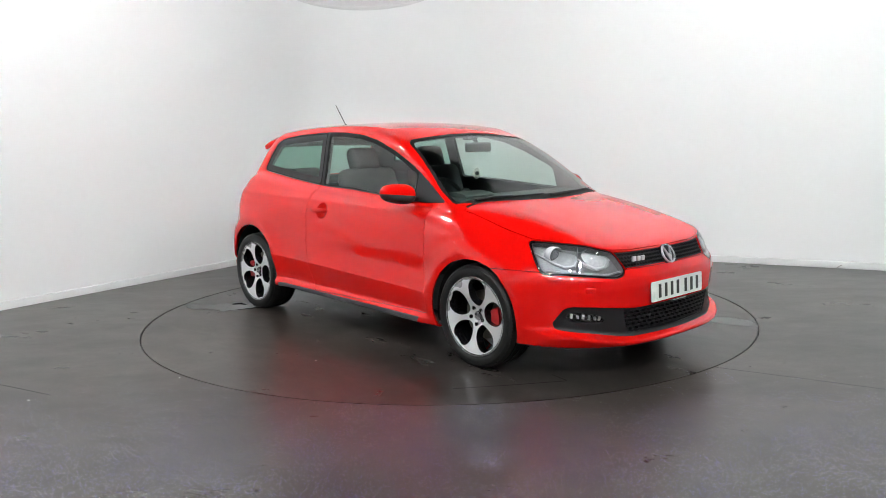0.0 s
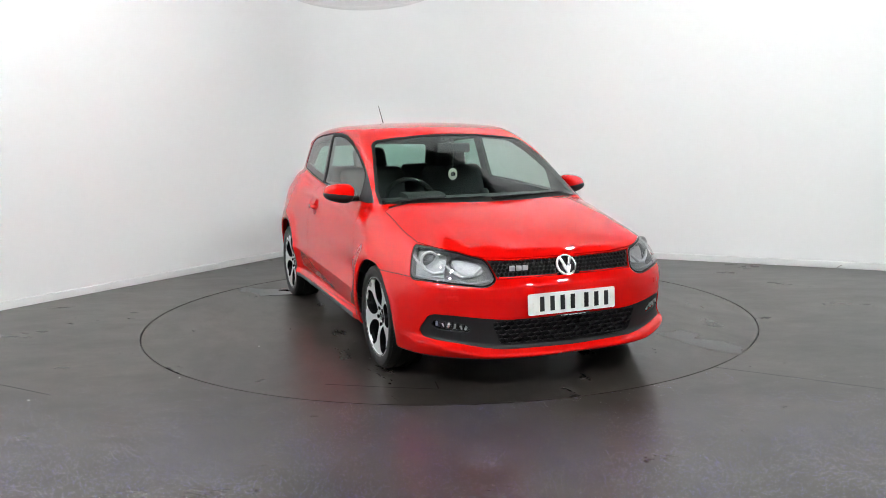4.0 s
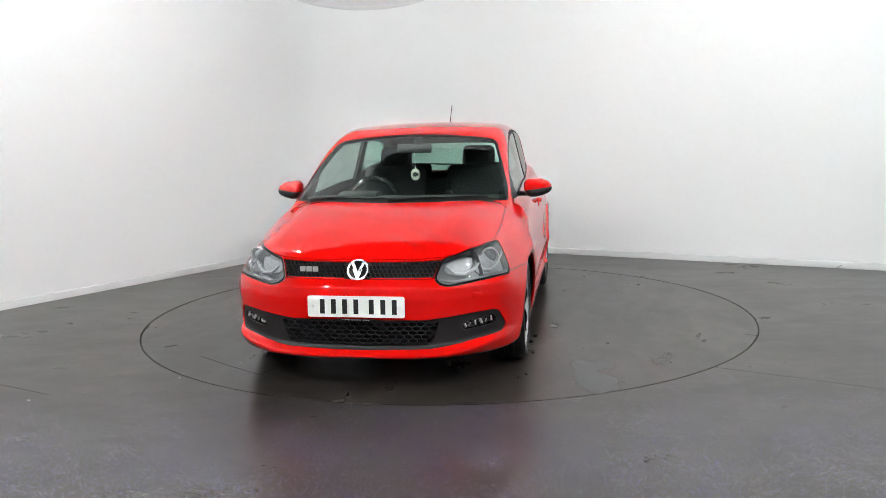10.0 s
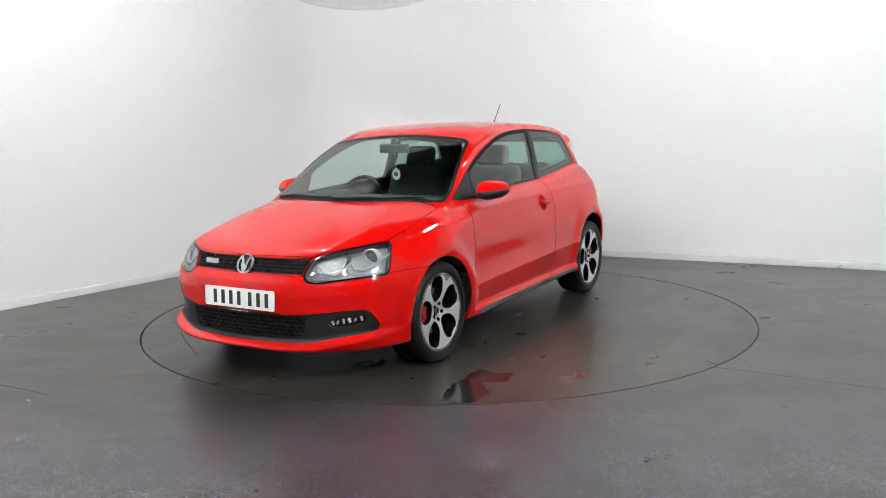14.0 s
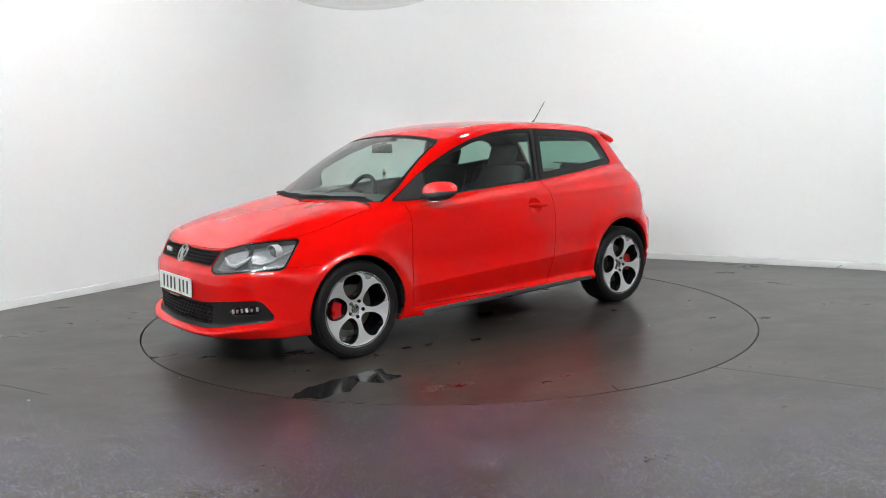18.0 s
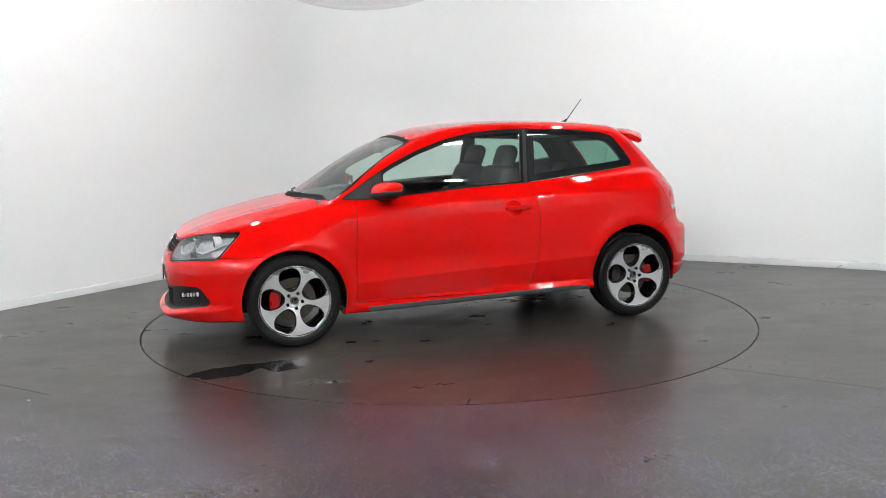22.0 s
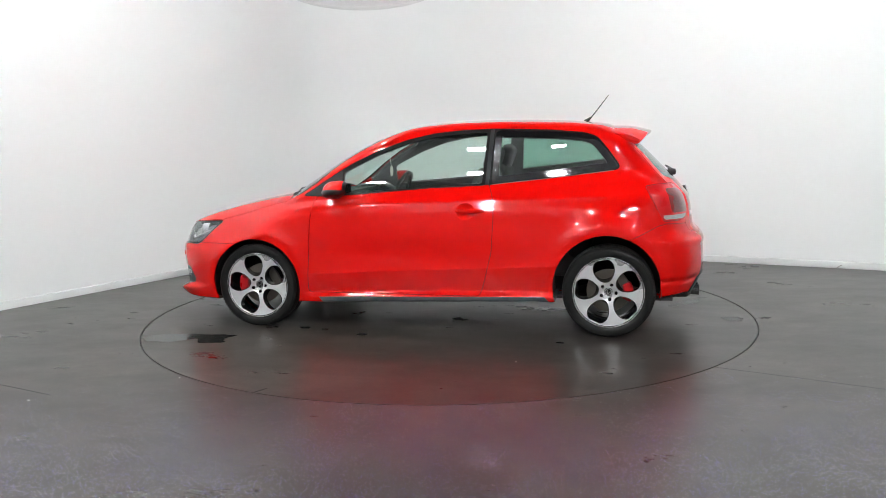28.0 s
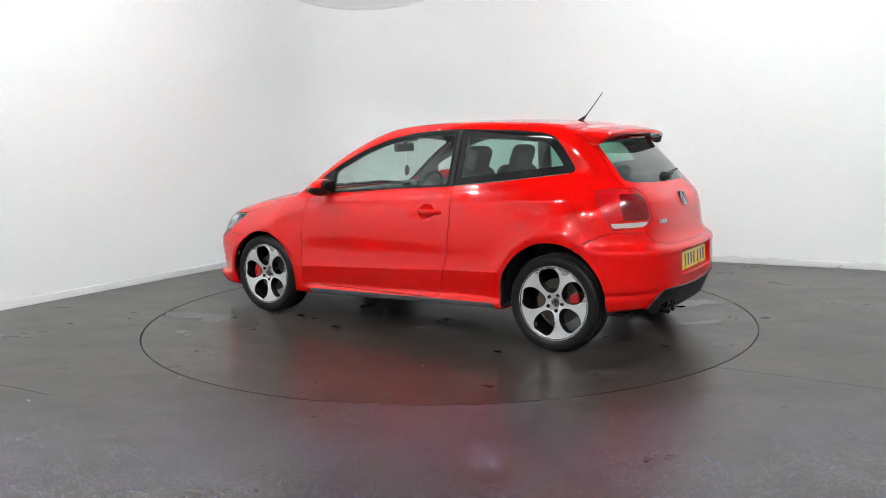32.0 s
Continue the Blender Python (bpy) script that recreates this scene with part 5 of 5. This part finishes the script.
for dr, s0 in zip(doors, (1, -1)):
    door_mirror(s0, car)
    q = on_side(np.array([-0.224, -0.238, -0.26, -0.295, -0.335, -0.375, -0.402, -0.418]), 0.836, s0)
    base = np.interp(q[:, 0], [q[-1, 0], q[0, 0]], [q[-1, 1], q[0, 1]])
    lift = np.array([0.003, 0.013, 0.021, 0.024, 0.024, 0.020, 0.012, 0.002]) * s0
    bm = bmesh.new()
    tube(bm, [(a, b_ + l, 0.836) for a, b_, l in zip(q[:, 0], base, lift)], [0.005, 0.008, 0.0095, 0.010, 0.010, 0.0095, 0.008, 0.004], 14)
    bmesh.ops.scale(bm, vec=(1, 1, 1.7), space=Matrix.Translation((0, 0, -0.836)), verts=bm.verts)
    part("door_handle", bm, PAINT, dr, "red pull handle")
    # rubber seal along the sill of the window
    surf_bar("window_seal", [(x, np.interp(x, [-0.44, -0.04, 0.348, 0.60], [1.000, 0.984, 0.954, 0.938]) + 0.002) for x in np.linspace(0.60, -0.40, 24)], (lambda a, b_: on_side(a, b_, 1)) if s0 > 0 else (lambda a, b_: on_side(a, b_, -1)), 0.0032, BLACK, dr, push=0.0)
# aerial
p = on_top(-1.075, np.array([0.0]))[0]
b = bmesh.new()
tube(b, [(p[0] + 0.035, 0, p[2] - 0.004), (p[0] + 0.01, 0, p[2] + 0.012), (p[0] - 0.012, 0, p[2] + 0.030)], [0.016, 0.013, 0.006], 12)
aerial = part("aerial", b, BLACK, car, "black roof aerial")
b = bmesh.new()
tube(b, [(p[0] - 0.008, 0, p[2] + 0.024), (p[0] - 0.137, 0, p[2] + 0.188)], [0.004, 0.0028], 8)
part("aerial_rod", b, BLACK, aerial)
# windscreen wipers lie along the foot of the screen
def screen_foot(y):
    """Where the windscreen rises from the bonnet, at a distance y from the middle."""
    x = np.linspace(1.2, 0.78, 120)
    P = on_top(x, np.full(120, abs(y)))
    d = house(P[:, 0], np.abs(P[:, 1]), P[:, 2]) - lower(P[:, 0], np.abs(P[:, 1]), P[:, 2])
    k = int(np.argmax(d < 0))
    return P[k][0]


for y0, y1 in ((0.57, -0.03), (-0.06, -0.58)):
    ys = np.linspace(y0, y1, 9)
    xs = np.array([screen_foot(y) for y in ys]) - np.linspace(0.030, 0.012, 9)
    q = on_top(xs, ys)
    b = bmesh.new()
    tube(b, [Vector(k) + Vector((0.002, 0, 0.005)) for k in q], 0.004, 6)
    w = part("wiper", b, BLACK, car, "black windscreen wiper")
    b = bmesh.new()
    tube(b, [Vector(q[4]) + Vector((0.007, 0, 0.009)), Vector(q[6]) + Vector((0.009, 0, 0.010)), Vector(q[8]) + Vector((0.018, 0, 0.006))], [0.004, 0.0055, 0.009], 8)
    part("wiper_arm", b, BLACK, w)


# ---------- rear of the car ----------
def spoiler():
    """Roof spoiler: a wing that carries the roof on past the rear window."""
    n = 41
    S = np.linspace(-0.565, 0.565, n)
    s = np.abs(S)
    edge = -1.515 + 0.20 * s * s + 0.6 * np.maximum(0, s - 0.45) ** 1.5
    ztip = 1.352 - 0.085 * s * s - 0.35 * np.maximum(0, s - 0.46)
    roof = on_top(np.full(n, -1.262) - 0.0 * s, S)
    rows = []
    for k in range(9):
        t = k / 8
        x = -1.262 + (edge + 1.262) * t
        z0 = roof[:, 2] + 0.003
        z = z0 + (ztip - z0) * t + 0.012 * math.sin(math.pi * t)
        rows.append(np.stack([x, S, z], 1))
    lip = rows[-1] + [0.004, 0, -0.022]
    under1 = rows[-1] + [0.03, 0, -0.030]
    under2 = np.stack([-1.375 + 0.10 * s * s, S * 0.985, 1.315 - 0.085 * s * s - 0.1 * np.maximum(0, s - 0.46)], 1)
    under3 = np.stack([-1.30 + 0 * s, S * 0.97, 1.33 - 0.10 * s * s], 1)

    def skin(name, rows, material, parent, label=""):
        V = np.concatenate(rows)
        T = []
        for i in range(len(rows) - 1):
            for j in range(n - 1):
                a = i * n + j
                T.append((a, a + 1, a + n + 1, a + n))
        return mesh_ob(name, V, T, material, parent, label)

    top = skin("roof_spoiler", rows + [rows[-1] + [-0.003, 0, -0.008], lip], PAINT, car, "red roof spoiler")
    skin("spoiler_underside", [lip, under1, under2, under3], GLOSSBLACK, top, "black underside")
    for e in (0, -1):
        V = np.array([r[e] for r in rows] + [lip[e], under1[e], under2[e], under3[e]])
        T = [tuple(range(len(V)))]
        mesh_ob("spoiler_end", V, T, PAINT, top, smooth=False)
    b = bmesh.new()
    box(b, (-1.462, -0.14, 1.296), (-1.45, 0.14, 1.308), 0.003)
    part("brake_light", b, REDLENS, top, "dark red high brake light")


spoiler()
p = on_rear(0.0, 0.905)[0]
ring_badge("rear_badge", p - np.array([0.002, 0, 0]), (-1, 0, 0.28), 0.050, car, "round black and chrome rear badge")
for y in (0.362, 0.394, 0.426):
    q = on_rear(y, np.array([0.792]))[0]
    b = bmesh.new()
    box(b, (q[0] - 0.005, y - 0.0125, 0.780), (q[0] + 0.008, y + 0.0125, 0.803), 0.002)
    part("letter_bar", b, ALLOY, tailgate, "small chrome badge bar")
p = on_rear(0.0, 0.525)[0]
rear_plate = plate("rear_plate", (p[0] - 0.008, 0, 0.525), -3, -1, PLATEY, car, "yellow rear number plate with black characters")
# rear wiper
b = bmesh.new()
q = surface(np.array([[0, 0.02, 1.05], [0, -0.12, 1.062], [0, -0.30, 1.072]]), (1, 0, 0))
tube(b, [Vector(k) + Vector((-0.022, 0, 0.012)) for k in q], [0.012, 0.009, 0.006], 8)
w = part("rear_wiper", b, BLACK, car, "black rear wiper")
b = bmesh.new()
lathe(b, [(0.0001, -0.05), (0.02, -0.046), (0.026, -0.02), (0.028, 0.01)], 20, "x")
bmesh.ops.translate(b, vec=q[0] + np.array([0.0, 0, 0.0]), verts=b.verts)
part("wiper_cap", b, BLACK, w)
# trim edge of the apron
edge = np.array([(0, 0.368), (0.44, 0.384), (0.50, 0.382), (0.53, 0.360), (0.565, 0.328), (0.580, 0.295), (0.592, 0.262)])
k = np.concatenate([np.linspace(0, 2, 14), np.linspace(2.2, 6, 20)])
edge = np.stack([np.interp(k, range(7), edge[:, i]) for i in (0, 1)], 1)
APRON = np.concatenate([edge[::-1], edge[1:] * [-1, 1]])
# steel bead that draws the reflection along the seal under each rear side window
for s0, fn in ((1, lambda a, b_: on_side(a, b_, 1)), (-1, lambda a, b_: on_side(a, b_, -1))):
    surf_bar("seal_sheen", [(x, np.interp(x, [-1.285, -0.823, -0.44], [1.092, 1.040, 1.002]) + 0.001) for x in np.linspace(-0.46, -1.26, 20)], fn, 0.0028, STEEL, car, "thin bright bead for the sheen on the rear window seal")
surf_bar("apron_edge", APRON, on_rear, 0.008, TRIM, rear_bumper, "grey edge of the rear apron", push=-0.001)
# twin exhaust
for y in (0.345, 0.43):
    b = bmesh.new()
    lathe(b, [(0.030, 0.10), (0.034, -0.02), (0.036, -0.032), (0.033, -0.034), (0.030, -0.028), (0.028, 0.06), (0.001, 0.06)], 32, "x")
    bmesh.ops.translate(b, vec=(-1.80, y, 0.262), verts=b.verts)
    part("exhaust_tip", b, DARKCHROME, car, "dark chrome exhaust tip")


# ---------- inside the cabin ----------
def seat(y, x, back_top, w, parent_name="seat"):
    """A front seat: cushion, leaning backrest with bolsters and a headrest."""
    b = bmesh.new()
    box(b, (x - 0.02, y - w, 0.36), (x + 0.48, y + w, 0.50), 0.045, seg=3)
    cushion = part(parent_name, b, FABRIC, car, "dark fabric sports seat")
    b = bmesh.new()
    lean = Matrix.Translation((x, y, 0.46)) @ Matrix.Rotation(radians(-20), 4, "Y")
    box(b, (-0.07, -w, 0.0), (0.07, w, 0.69), 0.065, lean, 4)
    part("backrest", b, FABRIC, cushion)
    for s0 in (1, -1):
        b = bmesh.new()
        box(b, (0.0, min(s0 * (w - 0.07), s0 * (w + 0.005)), 0.08), (0.11, max(s0 * (w - 0.07), s0 * (w + 0.005)), 0.46), 0.03, lean, 3)
        part("bolster", b, FABRIC, cushion)
    b = bmesh.new()
    box(b, (-0.05, -0.128, 0.66), (0.055, 0.128, 0.85), 0.05, lean, 4)
    part("headrest", b, FABRIC, cushion)
    for s0 in (1, -1):
        b = bmesh.new()
        tube(b, [lean @ Vector((0, s0 * 0.05, 0.58)), lean @ Vector((0, s0 * 0.05, 0.66))], 0.006)
        part("headrest_post", b, CHROME, cushion)
    return cushion


seat(0.335, -0.16, 1.24, 0.25)
seat(-0.335, -0.16, 1.24, 0.25)
b = bmesh.new()
box(b, (-1.02, -0.60, 0.36), (-0.55, 0.60, 0.52), 0.05, seg=3)
bench = part("rear_bench", b, FABRIC, car, "dark fabric rear bench")
b = bmesh.new()
box(b, (-0.07, -0.60, 0.0), (0.07, 0.60, 0.52), 0.05, Matrix.Translation((-1.0, 0, 0.48)) @ Matrix.Rotation(radians(-22), 4, "Y"), 3)
part("bench_back", b, FABRIC, bench)
for y in (0.33, -0.33):
    b = bmesh.new()
    box(b, (-0.045, -0.135, 0.47), (0.045, 0.135, 0.66), 0.044, Matrix.Translation((-1.0, y, 0.48)) @ Matrix.Rotation(radians(-20), 4, "Y"), 3)
    part("bench_headrest", b, FABRIC, bench)
b = bmesh.new()
prism(b, [(-1.18, -0.58), (-1.18, 0.58), (-1.62, 0.50), (-1.62, -0.50)], 0.93, 0.945, "z")
part("parcel_shelf", b, CABIN, car)
# floor pan, firewall and rear panel close the cabin below the windows
b = bmesh.new()
box(b, (-1.65, -0.66, 0.225), (1.0, 0.66, 0.245))
part("floor_pan", b, CABIN, car)
b = bmesh.new()
prism(b, [(1.02, 0.24), (1.02, 0.890), (0.97, 0.925), (0.84, 0.945), (0.66, 0.945), (0.60, 0.90), (0.62, 0.78), (0.70, 0.70), (0.86, 0.60), (0.98, 0.24)], -0.665, 0.665, "y")
for v in b.verts:
    v.co.y *= 1 - 1.4 * max(0.0, v.co.x - 0.84)
dash = part("dashboard", b, CABIN, car, "black moulded dashboard")
bmd = bmesh.new()
prism(bmd, round_poly([(0.66, 0.92), (0.82, 0.945), (0.79, 0.966), (0.68, 0.978), (0.61, 0.962)], 0.02), -0.46, -0.20, "y")
part("instrument_hood", bmd, CABIN, dash)
bmd = bmesh.new()
box(bmd, (0.595, -0.12, 0.78), (0.625, 0.12, 0.93), 0.02)
part("centre_console", bmd, GLOSSBLACK, dash)
for y in (0.08, -0.08):
    bmd = bmesh.new()
    box(bmd, (0.588, y - 0.065, 0.865), (0.60, y + 0.065, 0.915), 0.012)
    part("air_vent", bmd, TRIM, dash)
# steering wheel on the car's right
tilt = Matrix.Translation((0.47, -0.315, 0.88)) @ Matrix.Rotation(radians(-24), 4, "Y")
b = bmesh.new()
tube(b, [tilt @ Vector((0, 0.183 * math.cos(2 * math.pi * k / 40), 0.183 * math.sin(2 * math.pi * k / 40))) for k in range(40)], 0.0165, 10, True)
steering = part("steering_wheel", b, GLOSSBLACK, car, "black leather steering wheel")
b = bmesh.new()
lathe(b, [(0.0001, -0.035), (0.055, -0.03), (0.068, -0.01), (0.062, 0.03)], 28, "x")
bmesh.ops.transform(b, matrix=tilt, verts=b.verts)
part("steering_hub", b, CABIN, steering)
for a in (0, 180, 270):
    b = bmesh.new()
    c, s0 = math.cos(radians(a)), math.sin(radians(a))
    tube(b, [tilt @ Vector((0, 0.05 * c, 0.05 * s0)), tilt @ Vector((0, 0.175 * c, 0.175 * s0))], [0.022, 0.012], 8)
    part("steering_spoke", b, TRIM, steering)
b = bmesh.new()
tube(b, [tilt @ Vector((0.02, 0, 0)), tilt @ Vector((0.2, 0, -0.01))], 0.035, 12)
part("steering_column", b, CABIN, steering)
# driving mirror and the ornament that hangs from it
b = bmesh.new()
box(b, (0.455, -0.122, 1.222), (0.48, 0.122, 1.288), 0.012, seg=3)
rear_view = part("driving_mirror", b, CABIN, car, "black driving mirror")
b = bmesh.new()
tube(b, [(0.465, 0, 1.265), (0.455, 0, 1.29), (0.43, 0, 1.312)], [0.012, 0.012, 0.016], 10)
part("mirror_stalk", b, CABIN, rear_view)
b = bmesh.new()
box(b, (0.36, -0.05, 1.305), (0.42, 0.05, 1.33), 0.01)
part("sensor_box", b, CABIN, rear_view)
b = bmesh.new()
tube(b, [(0.462, 0, 1.225), (0.45, 0, 1.112)], 0.0016, 6)
part("cord", b, PLATEW, rear_view)
b = bmesh.new()
lathe(b, [(0.0001, 0.007), (0.016, 0.007), (0.020, 0.004), (0.026, 0.006), (0.034, 0.004), (0.037, 0.0), (0.034, -0.004), (0.0001, -0.006)], 36, "x")
bmesh.ops.scale(b, vec=(1, 0.92, 1.12), verts=b.verts)
bmesh.ops.translate(b, vec=(0.448, 0, 1.074), verts=b.verts)
part("ornament", b, ORNAMENT, rear_view, "round pearl hanging ornament")
b = bmesh.new()
lathe(b, [(0.0001, 0.0095), (0.012, 0.0085), (0.018, 0.006)], 24, "x")
bmesh.ops.translate(b, vec=(0.448, 0, 1.074), verts=b.verts)
part("ornament_centre", b, TRIM, rear_view)
# sun visors
for y in (0.30, -0.30):
    b = bmesh.new()
    box(b, (0.04, y - 0.15, 1.302), (0.20, y + 0.15, 1.318), 0.008, Matrix.Translation((0, 0, 0.02)) @ Matrix.Rotation(radians(0), 4, "Y"))
    part("sun_visor", b, CABIN, car)


# ---------- marks on the turntable and the floor ----------
WET = mat("water_film", (0.010, 0.010, 0.010), 0.11, var=0.2, scale=9, rvar=0.04, spec=0.45)
SEAM = mat("dark_seam", (0.008, 0.008, 0.008), 0.6)


def blob(outline, wobble, seed, steps=10):
    """A puddle's outline: the corners joined by an uneven line."""
    rnd = random.Random(seed)
    out = []
    for i in range(len(outline)):
        a, b = Vector(outline[i]), Vector(outline[(i + 1) % len(outline)])
        for k in range(steps):
            p = a.lerp(b, k / steps)
            w = wobble * (noise.noise(Vector((p.x * 9, p.y * 9, seed))) + 0.5 * noise.noise(Vector((p.x * 25, p.y * 25, seed))))
            d = (b - a).normalized()
            out.append((p.x - d.y * w, p.y + d.x * w))
    return out


def wet_patch(outline, wobble, seed):
    b = bmesh.new()
    pts = blob(outline, wobble, seed)
    f = b.faces.new([b.verts.new((x, y, 0.0012)) for x, y in pts])
    if f.normal.z < 0:
        f.normal_flip()
    return part("wet_patch", b, WET, turntable, "shallow puddle of water", 0)


wet_patch([(1.27, 0.95), (1.40, 0.965), (1.60, 0.985), (1.80, 0.99), (1.90, 1.04), (1.92, 1.12), (1.86, 1.22), (1.76, 1.22), (1.64, 1.20), (1.52, 1.11), (1.42, 1.20), (1.30, 1.16), (1.33, 1.05)], 0.05, 3)
wet_patch([(-1.66, -0.44), (-1.80, -0.60), (-1.90, -0.72), (-1.92, -0.60), (-1.78, -0.46), (-1.69, -0.38)], 0.03, 5)
wet_patch([(-2.0, -0.03), (-2.12, -0.07), (-2.14, 0.06), (-2.04, 0.09)], 0.03, 7)
wet_patch([(-1.80, -1.33), (-1.50, -0.98), (-1.20, -0.91), (-1.30, -1.15), (-1.46, -1.26), (-1.62, -1.37)], 0.07, 9)
wet_patch([(-1.60, -0.98), (-1.42, -0.86), (-1.36, -0.92), (-1.5, -1.02)], 0.03, 12)
for x, y, r in ((1.174, 1.53, 0.03), (0.90, 0.68, 0.035), (0.74, 0.71, 0.028), (0.43, 0.82, 0.03), (-0.92, 0.86, 0.028)):
    wet_patch([(x + r * (1.4 if k % 2 else 0.9) * math.cos(k * math.pi / 4), y + r * 0.7 * math.sin(k * math.pi / 4)) for k in range(8)], 0.015, int(1000 * r + 100 * x))


def floor_line(name, pts, width, parent, label, z=0.0011):
    b = bmesh.new()
    pts = [Vector(p) for p in pts]
    rows = []
    for i, p in enumerate(pts):
        a, c = pts[max(i - 1, 0)], pts[min(i + 1, len(pts) - 1)]
        d = (c - a).normalized()
        rows.append((b.verts.new((p.x - d.y * width, p.y + d.x * width, z)), b.verts.new((p.x + d.y * width, p.y - d.x * width, z))))
    for q, r in zip(rows, rows[1:]):
        b.faces.new((q[0], q[1], r[1], r[0]))
    ob = part(name, b, SEAM, parent, label, 0)
    return ob


# lifted cover seam and scratches on the disc
floor_line("cover_seam", [(1.455, -1.325), (1.63, -1.07), (1.80, -0.80)], 0.005, turntable, "")
floor_line("cover_seam", [(1.795, -0.795), (1.667, -0.764)], 0.004, turntable, "")
floor_line("scratch", [(0.557, 2.07), (0.60, 2.15)], 0.006, turntable, "")
# welded seams of the vinyl on the floor
floor_sheet = bpy.data.objects["floor"]
floor_line("vinyl_seam", [(1.52, 4.5), (1.9, 4.26), (2.26, 4.03), (4.5, 2.6)], 0.004, floor_sheet, "")
floor_line("vinyl_seam", [(-4.4, 5.4), (-2.49, 4.42), (-2.11, 4.21)], 0.004, floor_sheet, "")


# small white chips of litter
CHIP = mat("white_chip", (0.7, 0.7, 0.68), 0.6)


def chip(x, y, r, seed, parent):
    rnd = random.Random(seed)
    b = bmesh.new()
    prism(b, [(x + r * rnd.uniform(0.6, 1.2) * math.cos(k * 1.047), y + r * rnd.uniform(0.6, 1.2) * math.sin(k * 1.047)) for k in range(6)], 0.0006, 0.0025, "z")
    return part("litter_chip", b, CHIP, parent, "", 0)


chip(-1.512, 4.486, 0.006, 1, floor_sheet)
chip(-2.19, 4.13, 0.007, 2, floor_sheet)
chip(1.21, 4.02, 0.005, 3, floor_sheet)
chip(0.45, -1.52, 0.006, 4, turntable)
chip(1.05, -0.95, 0.005, 5, turntable)
chip(-0.7, 1.35, 0.005, 6, turntable)


def motions():
    rows, spins = [], []
    for t, deg in SPIN:
        turn = Matrix.Translation(TABLE) @ Matrix.Rotation(radians(deg), 4, "Z")
        spins.append((t, turn))
        rows.append((t, turn @ Matrix.Translation(CAR_AT)))
    walk(turntable, spins)
    walk(car, rows)


motions()
